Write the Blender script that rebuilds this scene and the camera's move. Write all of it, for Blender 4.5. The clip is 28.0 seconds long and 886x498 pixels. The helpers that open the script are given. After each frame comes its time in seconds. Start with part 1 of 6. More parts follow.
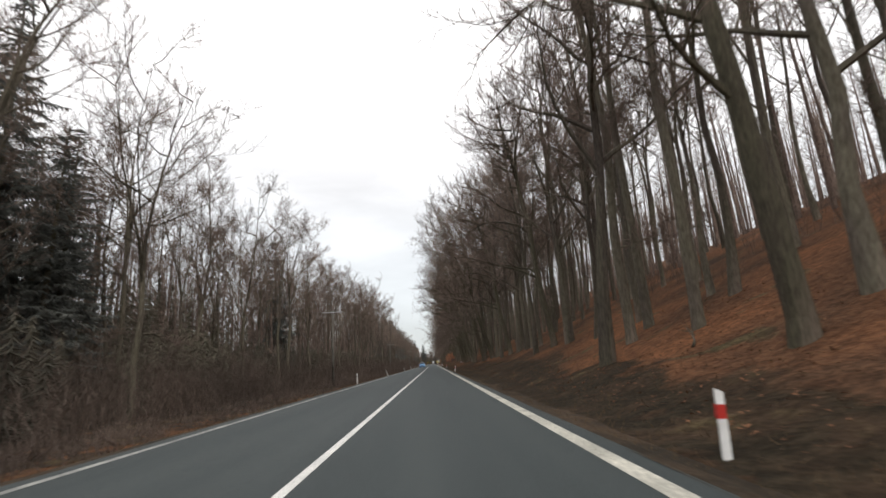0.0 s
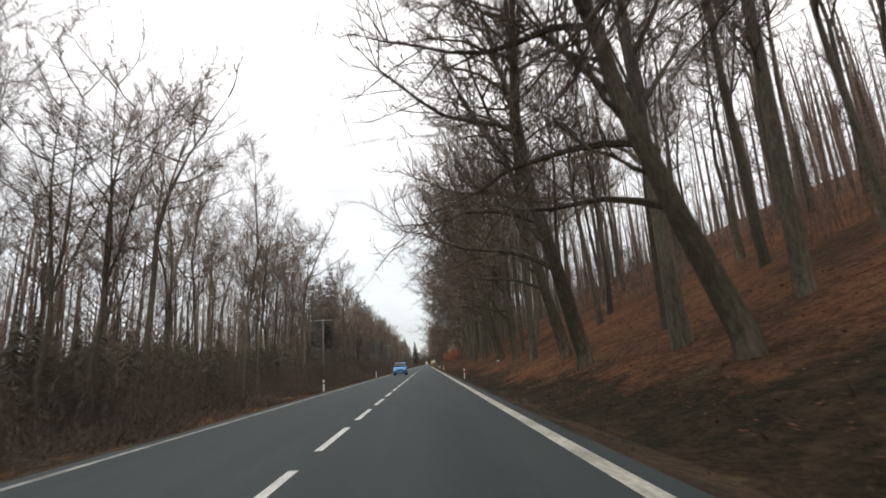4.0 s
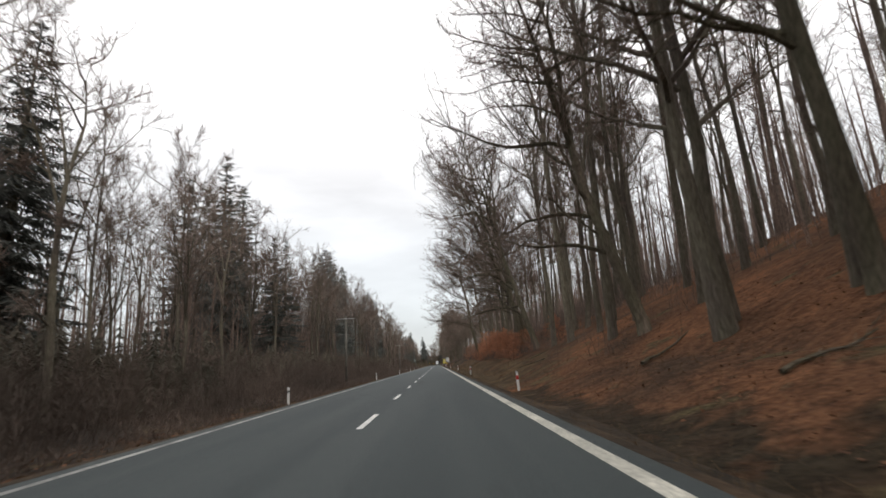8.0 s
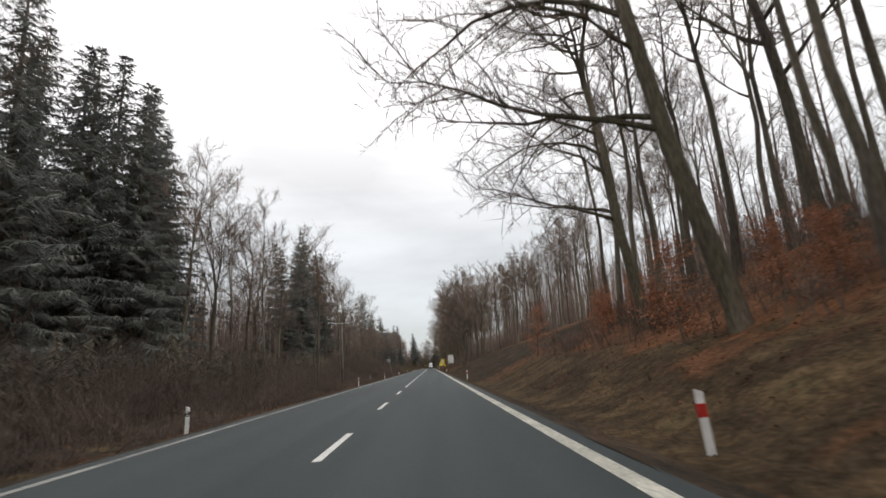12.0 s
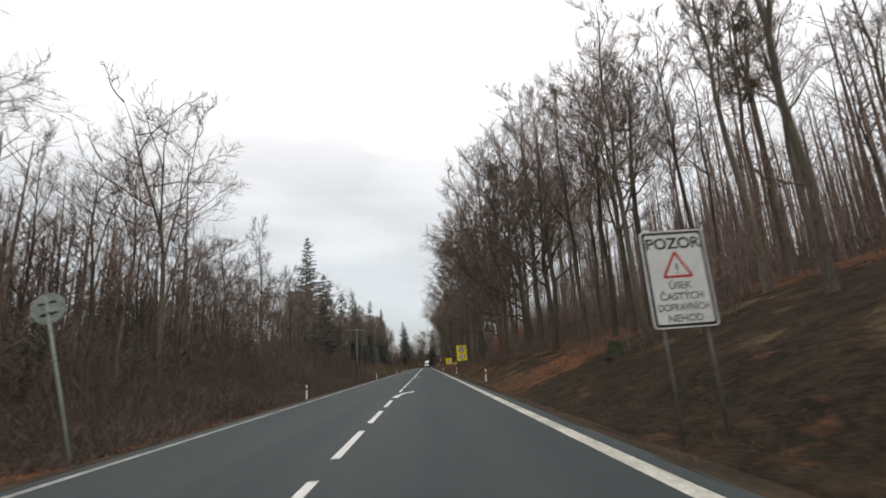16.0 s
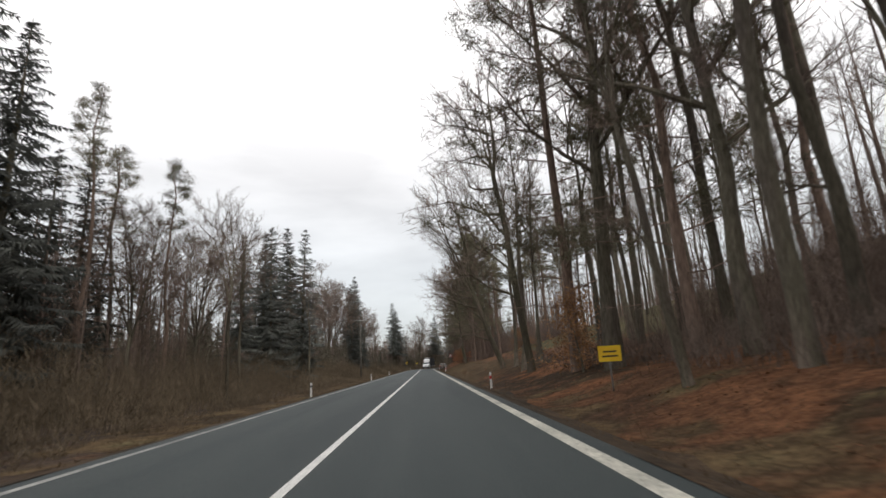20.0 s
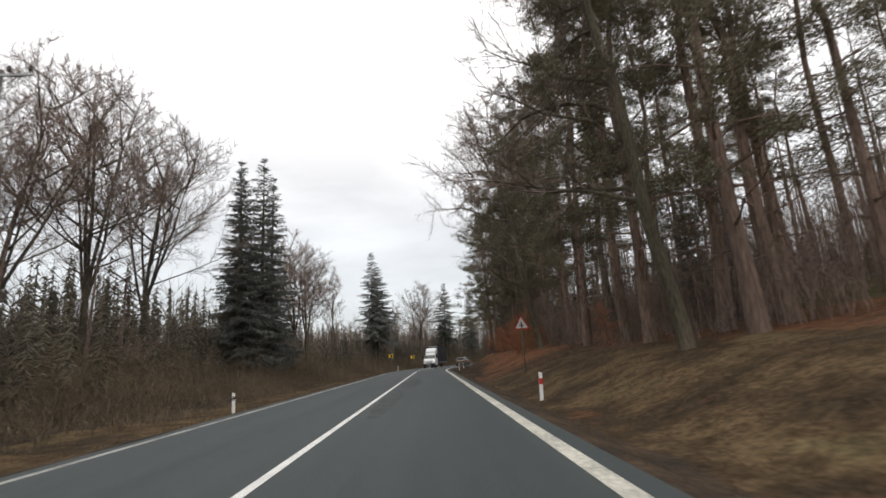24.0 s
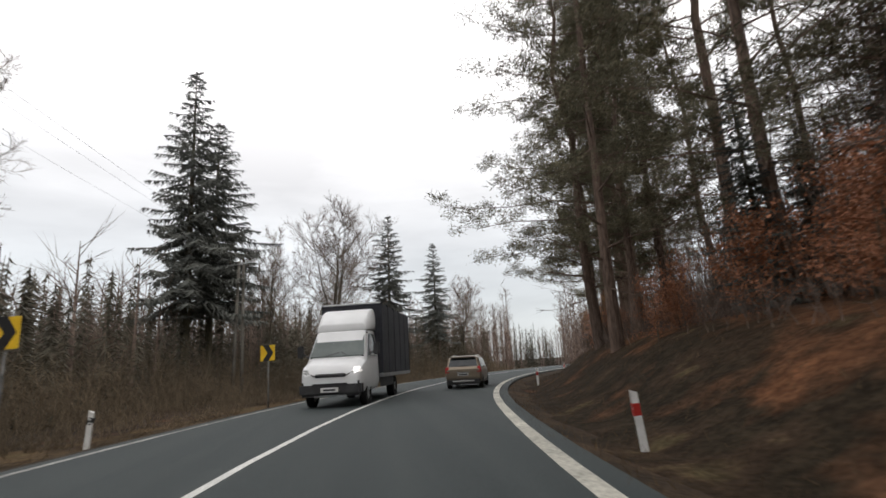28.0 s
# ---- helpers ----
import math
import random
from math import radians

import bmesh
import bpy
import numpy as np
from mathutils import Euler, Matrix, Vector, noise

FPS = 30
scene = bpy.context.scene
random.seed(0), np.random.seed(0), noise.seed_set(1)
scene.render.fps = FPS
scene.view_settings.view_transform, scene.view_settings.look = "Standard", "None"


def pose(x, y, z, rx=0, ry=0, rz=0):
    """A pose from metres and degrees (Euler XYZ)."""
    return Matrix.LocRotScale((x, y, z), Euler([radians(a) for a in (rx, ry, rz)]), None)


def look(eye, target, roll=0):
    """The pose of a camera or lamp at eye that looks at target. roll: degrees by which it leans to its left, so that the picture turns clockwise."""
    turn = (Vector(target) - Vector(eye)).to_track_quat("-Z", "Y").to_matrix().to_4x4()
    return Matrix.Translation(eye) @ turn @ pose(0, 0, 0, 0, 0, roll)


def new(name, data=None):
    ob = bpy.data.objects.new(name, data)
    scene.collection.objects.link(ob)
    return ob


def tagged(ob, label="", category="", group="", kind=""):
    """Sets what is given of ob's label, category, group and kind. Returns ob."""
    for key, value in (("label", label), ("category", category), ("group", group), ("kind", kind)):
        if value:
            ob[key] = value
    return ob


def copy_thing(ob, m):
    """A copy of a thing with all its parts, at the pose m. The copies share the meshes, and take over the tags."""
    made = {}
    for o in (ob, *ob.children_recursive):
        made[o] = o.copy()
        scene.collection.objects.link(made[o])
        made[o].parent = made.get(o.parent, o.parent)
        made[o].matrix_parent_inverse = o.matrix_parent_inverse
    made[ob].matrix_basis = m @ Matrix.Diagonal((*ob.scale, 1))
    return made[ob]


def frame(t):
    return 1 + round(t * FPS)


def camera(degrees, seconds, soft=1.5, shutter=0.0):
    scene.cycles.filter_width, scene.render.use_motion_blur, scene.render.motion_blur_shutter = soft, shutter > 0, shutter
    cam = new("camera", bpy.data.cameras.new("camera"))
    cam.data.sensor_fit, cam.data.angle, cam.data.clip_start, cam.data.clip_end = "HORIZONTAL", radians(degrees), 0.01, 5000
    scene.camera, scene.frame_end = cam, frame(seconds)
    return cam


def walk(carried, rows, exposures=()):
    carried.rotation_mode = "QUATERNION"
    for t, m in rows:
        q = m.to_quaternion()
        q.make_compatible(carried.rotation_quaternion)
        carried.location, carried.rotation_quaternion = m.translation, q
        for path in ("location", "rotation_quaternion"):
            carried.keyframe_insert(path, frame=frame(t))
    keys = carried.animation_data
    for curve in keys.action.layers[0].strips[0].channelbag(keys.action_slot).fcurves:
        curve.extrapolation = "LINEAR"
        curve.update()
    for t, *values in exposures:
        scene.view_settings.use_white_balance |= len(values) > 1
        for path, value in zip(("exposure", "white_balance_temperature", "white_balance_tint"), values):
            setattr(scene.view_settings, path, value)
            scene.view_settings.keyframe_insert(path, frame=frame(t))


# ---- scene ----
# ---------------------------------------------------------------- the line of the road
# s runs along the centre marking in metres, u across it (to the right); the road bends right at the end
BEND_A, BEND_B, BEND_K = 590.0, 606.0, 1 / 101.0
_line = []


def _trace_line():
    x, y, head = 0.0, -160.0, 0.0
    for i in range(-160, 1001):
        _line.append((x, y, head))
        k = min(max((i - BEND_A) / (BEND_B - BEND_A), 0), 1) * BEND_K if i < 760 else 0
        head += k
        x += math.sin(head - k / 2)
        y += math.cos(head - k / 2)


_trace_line()


def place(s, u, z=0.0):
    """The point u metres right of the centre marking at s."""
    f = min(max(s + 160, 0), 1159.9)
    i = int(f)
    a, b, w = _line[i], _line[i + 1], f - i
    x, y, h = (a[j] + (b[j] - a[j]) * w for j in range(3))
    return Vector((x + u * math.cos(h), y - u * math.sin(h), z))


def heading(s):
    f = min(max(s + 160, 0), 1159.9)
    return _line[int(f)][2]


# ---------------------------------------------------------------- camera
EYE, LENS, ROLL = 1.226, 83.7, 3.28
# seconds, x, y, yaw, pitch
PATH = [
    (0.0, 1.59, -0.10, -1.12, 12.93),
    (0.5, 1.58, 11.19, -1.12, 13.07),
    (1.0, 1.56, 22.47, -1.09, 12.90),
    (1.5, 1.56, 33.70, -1.34, 12.92),
    (2.0, 1.60, 44.86, -1.89, 12.58),
    (2.5, 1.62, 55.97, -1.41, 14.09),
    (3.0, 1.65, 67.10, -1.60, 13.09),
    (3.5, 1.68, 78.23, -1.83, 13.03),
    (4.0, 1.71, 89.26, -1.85, 12.99),
    (4.5, 1.78, 100.18, -1.82, 13.10),
    (5.0, 1.83, 111.12, -1.77, 13.26),
    (5.5, 1.86, 122.21, -1.72, 13.35),
    (6.0, 1.87, 133.42, -1.70, 13.08),
    (6.5, 1.88, 144.65, -1.45, 13.50),
    (7.0, 1.85, 155.87, -1.05, 12.97),
    (7.5, 1.76, 167.11, -0.77, 13.58),
    (8.0, 1.64, 178.34, -0.68, 13.02),
    (8.5, 1.54, 189.57, -0.75, 13.20),
    (9.0, 1.47, 200.78, -0.94, 13.06),
    (9.5, 1.49, 211.96, -1.64, 13.46),
    (10.0, 1.54, 223.09, -1.97, 12.88),
    (10.5, 1.59, 234.16, -1.85, 13.10),
    (11.0, 1.65, 245.18, -1.59, 12.89),
    (11.5, 1.69, 256.16, -1.72, 13.31),
    (12.0, 1.65, 267.13, -1.41, 13.28),
    (12.5, 1.59, 278.13, -1.27, 12.83),
    (13.0, 1.55, 289.48, -1.28, 12.83),
    (13.5, 1.47, 301.28, -1.38, 12.92),
    (14.0, 1.40, 313.15, -1.51, 13.02),
    (14.5, 1.36, 324.69, -1.59, 13.07),
    (15.0, 1.33, 335.93, -1.66, 13.12),
    (15.5, 1.31, 347.18, -1.74, 13.03),
    (16.0, 1.32, 358.38, -1.94, 13.11),
    (16.5, 1.42, 369.51, -2.26, 12.79),
    (17.0, 1.52, 380.58, -2.28, 13.07),
    (17.5, 1.59, 391.61, -2.36, 13.11),
    (18.0, 1.64, 402.60, -2.28, 13.02),
    (18.5, 1.65, 413.55, -1.98, 12.99),
    (19.0, 1.64, 424.47, -1.73, 12.72),
    (19.5, 1.57, 435.40, -0.92, 12.79),
    (20.0, 1.55, 446.38, -1.94, 13.13),
    (20.5, 1.53, 457.39, -2.19, 13.03),
    (21.0, 1.53, 468.43, -2.03, 12.70),
    (21.5, 1.59, 479.47, -1.79, 13.01),
    (22.0, 1.65, 490.76, -1.72, 13.02),
    (22.5, 1.77, 502.19, -1.63, 13.04),
    (23.0, 1.90, 513.20, -1.56, 13.05),
    (23.5, 1.95, 523.24, -1.49, 13.03),
    (24.0, 1.97, 532.66, -1.26, 12.67),
    (24.5, 1.97, 542.01, -1.18, 12.77),
    (25.0, 1.98, 551.20, -1.31, 12.63),
    (25.5, 2.01, 560.19, -1.48, 12.93),
    (26.0, 1.98, 569.10, -1.99, 12.78),
    (26.5, 2.06, 577.90, -2.80, 12.80),
    (27.0, 2.18, 586.58, -4.09, 12.97),
    (27.5, 2.36, 595.19, -5.92, 13.00),
    (28.0, 2.58, 603.74, -8.78, 13.06),
]
cam = camera(LENS, 28.0, soft=1.6, shutter=0.14)
walk(cam, [(t, pose(x, y, EYE, 90 + pitch, ROLL, yaw)) for t, x, y, yaw, pitch in PATH],
     [(0, 0.12, 6550, 11.5), (3, 0.2, 6550, 11.5), (4, 0.2, 6550, 11.5), (6, 0.12, 6550, 11.5), (8.5, 0.08, 6550, 11.5), (10, -0.02, 6550, 11.5), (13.5, -0.05, 6550, 11), (14.8, -0.18, 6500, 10.5), (16.0, -0.13, 6500, 10.5), (17.5, 0.0, 6550, 11.5), (21, -0.04, 6550, 11.5), (23.5, 0.02, 6550, 11.5), (25.5, 0.08, 6550, 12), (27, 0.08, 6550, 12), (28, 0, 6550, 12)])

# ---------------------------------------------------------------- sky and light
world = bpy.data.worlds.new("overcast")
scene.world = world
world.use_nodes = True
wt = world.node_tree
wt.nodes.clear()
w_out = wt.nodes.new("ShaderNodeOutputWorld")
w_bg = wt.nodes.new("ShaderNodeBackground")
w_sky = wt.nodes.new("ShaderNodeTexSky")
w_sky.sky_type, w_sky.sun_disc = "NISHITA", False
w_sky.sun_elevation, w_sky.sun_rotation = radians(38), radians(158)
w_co = wt.nodes.new("ShaderNodeTexCoord")
w_sep = wt.nodes.new("ShaderNodeSeparateXYZ")
w_ramp = wt.nodes.new("ShaderNodeValToRGB")
w_ramp.color_ramp.elements[0].position, w_ramp.color_ramp.elements[0].color = 0.0, (0.64, 0.68, 0.69, 1)
w_ramp.color_ramp.elements[1].position, w_ramp.color_ramp.elements[1].color = 0.5, (1.48, 1.465, 1.45, 1)
for at, tone in ((0.2, (0.84, 0.868, 0.875, 1)), (0.34, (1.0, 1.005, 1.0, 1))):
    w_ramp.color_ramp.elements.new(at).color = tone
w_noise = wt.nodes.new("ShaderNodeTexNoise")
w_noise.inputs["Scale"].default_value, w_noise.inputs["Detail"].default_value = 3.0, 5.0
w_map = wt.nodes.new("ShaderNodeMapping")
w_map.inputs["Scale"].default_value = (1, 1, 4)
w_cl = wt.nodes.new("ShaderNodeMapRange")
w_cl.inputs["From Min"].default_value, w_cl.inputs["From Max"].default_value = 0.3, 0.7
w_cl.inputs["To Min"].default_value, w_cl.inputs["To Max"].default_value = 0.84, 1.1
w_mul = wt.nodes.new("ShaderNodeMix")
w_mul.data_type, w_mul.blend_type = "RGBA", "MULTIPLY"
w_mul.inputs["Factor"].default_value = 1.0
w_mix = wt.nodes.new("ShaderNodeMix")
w_mix.data_type, w_mix.blend_type = "RGBA", "ADD"
w_mix.inputs["Factor"].default_value = 0.015
L = wt.links.new
L(w_co.outputs["Generated"], w_sep.inputs[0])
L(w_sep.outputs["Z"], w_ramp.inputs["Fac"])
L(w_co.outputs["Generated"], w_map.inputs["Vector"])
L(w_map.outputs[0], w_noise.inputs["Vector"])
L(w_noise.outputs["Fac"], w_cl.inputs["Value"])
L(w_ramp.outputs["Color"], w_mul.inputs["A"])
L(w_cl.outputs[0], w_mul.inputs["B"])
L(w_mul.outputs["Result"], w_mix.inputs["A"])
L(w_sky.outputs["Color"], w_mix.inputs["B"])
L(w_mix.outputs["Result"], w_bg.inputs["Color"])
w_bg.inputs["Strength"].default_value = 0.95
L(w_bg.outputs[0], w_out.inputs["Surface"])

sun = new("sun", bpy.data.lights.new("sun", "SUN"))
sun.data.energy, sun.data.angle, sun.data.color = 0.9, radians(40), (1.0, 0.96, 0.9)
sun.matrix_world = look((0, 0, 50), (-8, 20, 33))


# ---------------------------------------------------------------- materials
def material(name, base, second, scale=3.0, rough=0.85, bump=0.3, fine=40.0, third=None, metal=0.0, spread=0.0, mottle=1.0):
    """Two colours mixed by a broad noise, broken up by a fine one that also gives the relief."""
    m = bpy.data.materials.new(name)
    m.use_nodes = True
    nt = m.node_tree
    bs = nt.nodes["Principled BSDF"]
    co = nt.nodes.new("ShaderNodeTexCoord")
    n1 = nt.nodes.new("ShaderNodeTexNoise")
    n1.inputs["Scale"].default_value, n1.inputs["Detail"].default_value = scale, 6.0
    n2 = nt.nodes.new("ShaderNodeTexNoise")
    n2.inputs["Scale"].default_value, n2.inputs["Detail"].default_value = fine, 4.0
    r1 = nt.nodes.new("ShaderNodeValToRGB")
    r1.color_ramp.elements[0].position, r1.color_ramp.elements[1].position = 0.36, 0.64
    r1.color_ramp.elements[0].color, r1.color_ramp.elements[1].color = (*base, 1), (*second, 1)
    if third:
        e = r1.color_ramp.elements.new(0.5)
        e.color = (*third, 1)
    mp = nt.nodes.new("ShaderNodeMapRange")
    mp.inputs["From Min"].default_value, mp.inputs["From Max"].default_value = 0.3, 0.7
    mp.inputs["To Min"].default_value, mp.inputs["To Max"].default_value = 1 - 0.38 * mottle, 1 + 0.3 * mottle
    mx = nt.nodes.new("ShaderNodeMix")
    mx.data_type, mx.blend_type = "RGBA", "MULTIPLY"
    mx.inputs["Factor"].default_value = 1.0
    bp = nt.nodes.new("ShaderNodeBump")
    bp.inputs["Strength"].default_value, bp.inputs["Distance"].default_value = bump, 0.05
    K = nt.links.new
    K(co.outputs["Object"], n1.inputs["Vector"])
    K(co.outputs["Object"], n2.inputs["Vector"])
    K(n1.outputs["Fac"], r1.inputs["Fac"])
    K(n2.outputs["Fac"], mp.inputs["Value"])
    K(r1.outputs["Color"], mx.inputs["A"])
    K(mp.outputs[0], mx.inputs["B"])
    last = mx.outputs["Result"]
    if spread:
        oi = nt.nodes.new("ShaderNodeObjectInfo")
        m2 = nt.nodes.new("ShaderNodeMapRange")
        m2.inputs["To Min"].default_value, m2.inputs["To Max"].default_value = 1 - spread, 1 + spread
        my = nt.nodes.new("ShaderNodeMix")
        my.data_type, my.blend_type = "RGBA", "MULTIPLY"
        my.inputs["Factor"].default_value = 1.0
        K(oi.outputs["Random"], m2.inputs["Value"])
        K(last, my.inputs["A"])
        K(m2.outputs[0], my.inputs["B"])
        last = my.outputs["Result"]
    K(last, bs.inputs["Base Color"])
    K(n2.outputs["Fac"], bp.inputs["Height"])
    K(bp.outputs[0], bs.inputs["Normal"])
    bs.inputs["Roughness"].default_value, bs.inputs["Metallic"].default_value = rough, metal
    bs.inputs["Specular IOR Level"].default_value = 0.12 if rough >= 0.85 else 0.35 if rough >= 0.75 else 0.5
    return m


ASPHALT = material("asphalt", (0.034, 0.044, 0.045), (0.048, 0.059, 0.059), 0.35, 0.75, 0.35, 60.0)


def stretch(mat, sx, sy):
    """Draws the broad mottling out along the road."""
    nt = mat.node_tree
    broad = [n for n in nt.nodes if n.type == "TEX_NOISE"][0]
    mp = nt.nodes.new("ShaderNodeMapping")
    mp.inputs["Scale"].default_value = (sx, sy, 1)
    nt.links.new(nt.nodes["Texture Coordinate"].outputs["Object"], mp.inputs["Vector"])
    nt.links.new(mp.outputs[0], broad.inputs["Vector"])


stretch(ASPHALT, 3.2, 0.12)
PATCH = material("asphalt_repair", (0.058, 0.066, 0.065), (0.086, 0.092, 0.089), 1.5, 0.85, 0.4, 50.0)
VERGE = material("verge_soil", (0.030, 0.024, 0.017), (0.074, 0.050, 0.032), 0.5, 0.95, 0.9, 9.0)
PAINT = material("road_paint", (0.60, 0.60, 0.57), (0.74, 0.73, 0.69), 1.2, 0.7, 0.2, 30.0)
EDGE_PAINT = material("worn_road_paint", (0.36, 0.35, 0.30), (0.58, 0.56, 0.48), 0.8, 0.75, 0.2, 14.0)
FADED_PAINT = material("faded_road_paint", (0.20, 0.20, 0.19), (0.40, 0.40, 0.37), 0.9, 0.8, 0.2, 10.0)
BARK = material("beech_bark", (0.097, 0.081, 0.067), (0.183, 0.150, 0.121), 0.7, 0.9, 0.9, 14.0, third=(0.118, 0.106, 0.078), spread=0.3)
OAK_BARK = material("oak_bark", (0.081, 0.066, 0.052), (0.159, 0.129, 0.100), 0.7, 0.92, 1.0, 16.0, third=(0.096, 0.088, 0.060), spread=0.25)
# twig colour kept light so that it carries the haze
TWIG = material("twigs", (0.150, 0.112, 0.093), (0.225, 0.170, 0.140), 0.4, 0.9, 0.1, 5.0, spread=0.25)


def upright(mat):
    """Draws the bark's furrows out along the trunk."""
    nt = mat.node_tree
    mp = nt.nodes.new("ShaderNodeMapping")
    mp.inputs["Scale"].default_value = (1, 1, 0.2)
    nt.links.new(nt.nodes["Texture Coordinate"].outputs["Object"], mp.inputs["Vector"])
    for n in [n for n in nt.nodes if n.type == "TEX_NOISE"]:
        nt.links.new(mp.outputs[0], n.inputs["Vector"])


upright(BARK)
upright(OAK_BARK)
SPRUCE_LEAF = material("spruce_needles", (0.074, 0.079, 0.074), (0.126, 0.131, 0.116), 0.6, 0.95, 0.2, 8.0, spread=0.3)
YOUNG_SPRUCE = material("young_spruce_needles", (0.083, 0.078, 0.062), (0.150, 0.135, 0.101), 0.08, 0.95, 0.2, 2.0)
PINE_LEAF = material("pine_needles", (0.125, 0.116, 0.080), (0.220, 0.200, 0.134), 0.6, 0.9, 0.2, 8.0, spread=0.3)
PINE_BARK = material("pine_bark", (0.135, 0.098, 0.078), (0.235, 0.168, 0.132), 0.6, 0.9, 0.9, 12.0, spread=0.2)
upright(PINE_BARK)
FALLEN = material("fallen_leaves", (0.091, 0.048, 0.029), (0.182, 0.089, 0.049), 0.5, 0.9, 0.1, 6.0)
BRUSH = material("scrub", (0.092, 0.073, 0.061), (0.163, 0.125, 0.102), 0.15, 0.95, 0.1, 3.0)
PALE_BRUSH = material("pale_scrub", (0.115, 0.092, 0.064), (0.196, 0.152, 0.103), 0.12, 0.95, 0.1, 3.0)
BLADE = material("grass_blades", (0.065, 0.046, 0.027), (0.130, 0.088, 0.049), 0.3, 0.9, 0.0, 3.0)
RED_LEAF = material("dead_beech_leaves", (0.27, 0.118, 0.066), (0.44, 0.205, 0.118), 0.8, 0.85, 0.1, 6.0, spread=0.2)
TAN_LEAF = material("dead_oak_leaves", (0.20, 0.105, 0.050), (0.34, 0.19, 0.095), 0.8, 0.85, 0.1, 6.0, spread=0.2)
WHITE = material("white_plastic", (0.66, 0.66, 0.64), (0.78, 0.78, 0.76), 3.0, 0.45, 0.05, 30.0, mottle=0.12)
SIGN_WHITE = material("sign_white", (0.56, 0.57, 0.55), (0.64, 0.65, 0.63), 2.0, 0.4, 0.02, 20.0, mottle=0.12)
BLACK = material("black_foil", (0.012, 0.012, 0.013), (0.02, 0.02, 0.021), 3.0, 0.5, 0.02, 20.0, mottle=0.12)
RED = material("red_foil", (0.36, 0.020, 0.016), (0.46, 0.030, 0.022), 3.0, 0.4, 0.02, 20.0, mottle=0.12)
YELLOW = material("fluorescent_yellow", (0.84, 0.78, 0.012), (0.90, 0.83, 0.016), 2.0, 0.45, 0.02, 20.0, mottle=0.12)
AMBER = material("amber_yellow", (0.74, 0.46, 0.02), (0.84, 0.56, 0.03), 2.0, 0.45, 0.02, 20.0, mottle=0.12)
STEEL = material("galvanised_steel", (0.30, 0.31, 0.31), (0.42, 0.43, 0.43), 4.0, 0.45, 0.1, 40.0, metal=0.7, mottle=0.12)
DULL_STEEL = material("weathered_steel", (0.11, 0.11, 0.105), (0.19, 0.185, 0.175), 4.0, 0.65, 0.1, 30.0, metal=0.3, mottle=0.2)
POLE_WOOD = material("weathered_pole", (0.095, 0.088, 0.076), (0.17, 0.16, 0.14), 0.8, 0.9, 0.5, 20.0)
CERAMIC = material("brown_ceramic", (0.035, 0.02, 0.014), (0.06, 0.035, 0.024), 3.0, 0.2, 0.0, 20.0)
RUBBER = material("tyre_rubber", (0.012, 0.012, 0.012), (0.024, 0.023, 0.022), 4.0, 0.85, 0.2, 40.0)
GOLD = material("beige_metallic_paint", (0.23, 0.185, 0.135), (0.27, 0.22, 0.165), 1.5, 0.3, 0.0, 60.0, metal=0.45, mottle=0.1)
BLUE = material("blue_paint", (0.035, 0.22, 0.52), (0.05, 0.26, 0.58), 1.5, 0.28, 0.0, 60.0, metal=0.2, mottle=0.12)
VAN_WHITE = material("white_paint", (0.70, 0.71, 0.71), (0.78, 0.79, 0.79), 1.5, 0.3, 0.0, 60.0, mottle=0.12)
TARP = material("dark_tarpaulin", (0.012, 0.013, 0.018), (0.024, 0.025, 0.034), 1.0, 0.7, 0.3, 6.0)
DARK_GLASS = material("car_glass", (0.030, 0.036, 0.038), (0.045, 0.052, 0.054), 2.0, 0.06, 0.0, 20.0, mottle=0.12)
# paler than DARK_GLASS: the sky's reflection is put into the base colour
SKY_GLASS = material("windscreen_glass", (0.085, 0.105, 0.100), (0.12, 0.142, 0.135), 1.2, 0.2, 0.0, 20.0, mottle=0.12)
TAIL_RED = material("tail_lamp", (0.42, 0.02, 0.02), (0.5, 0.03, 0.03), 4.0, 0.2, 0.0, 30.0, mottle=0.12)
LAMP_CLEAR = material("headlamp_glass", (0.58, 0.60, 0.58), (0.7, 0.72, 0.7), 4.0, 0.12, 0.0, 30.0, mottle=0.12)
PLASTIC = material("black_plastic", (0.02, 0.02, 0.021), (0.035, 0.035, 0.036), 3.0, 0.6, 0.1, 40.0, mottle=0.12)


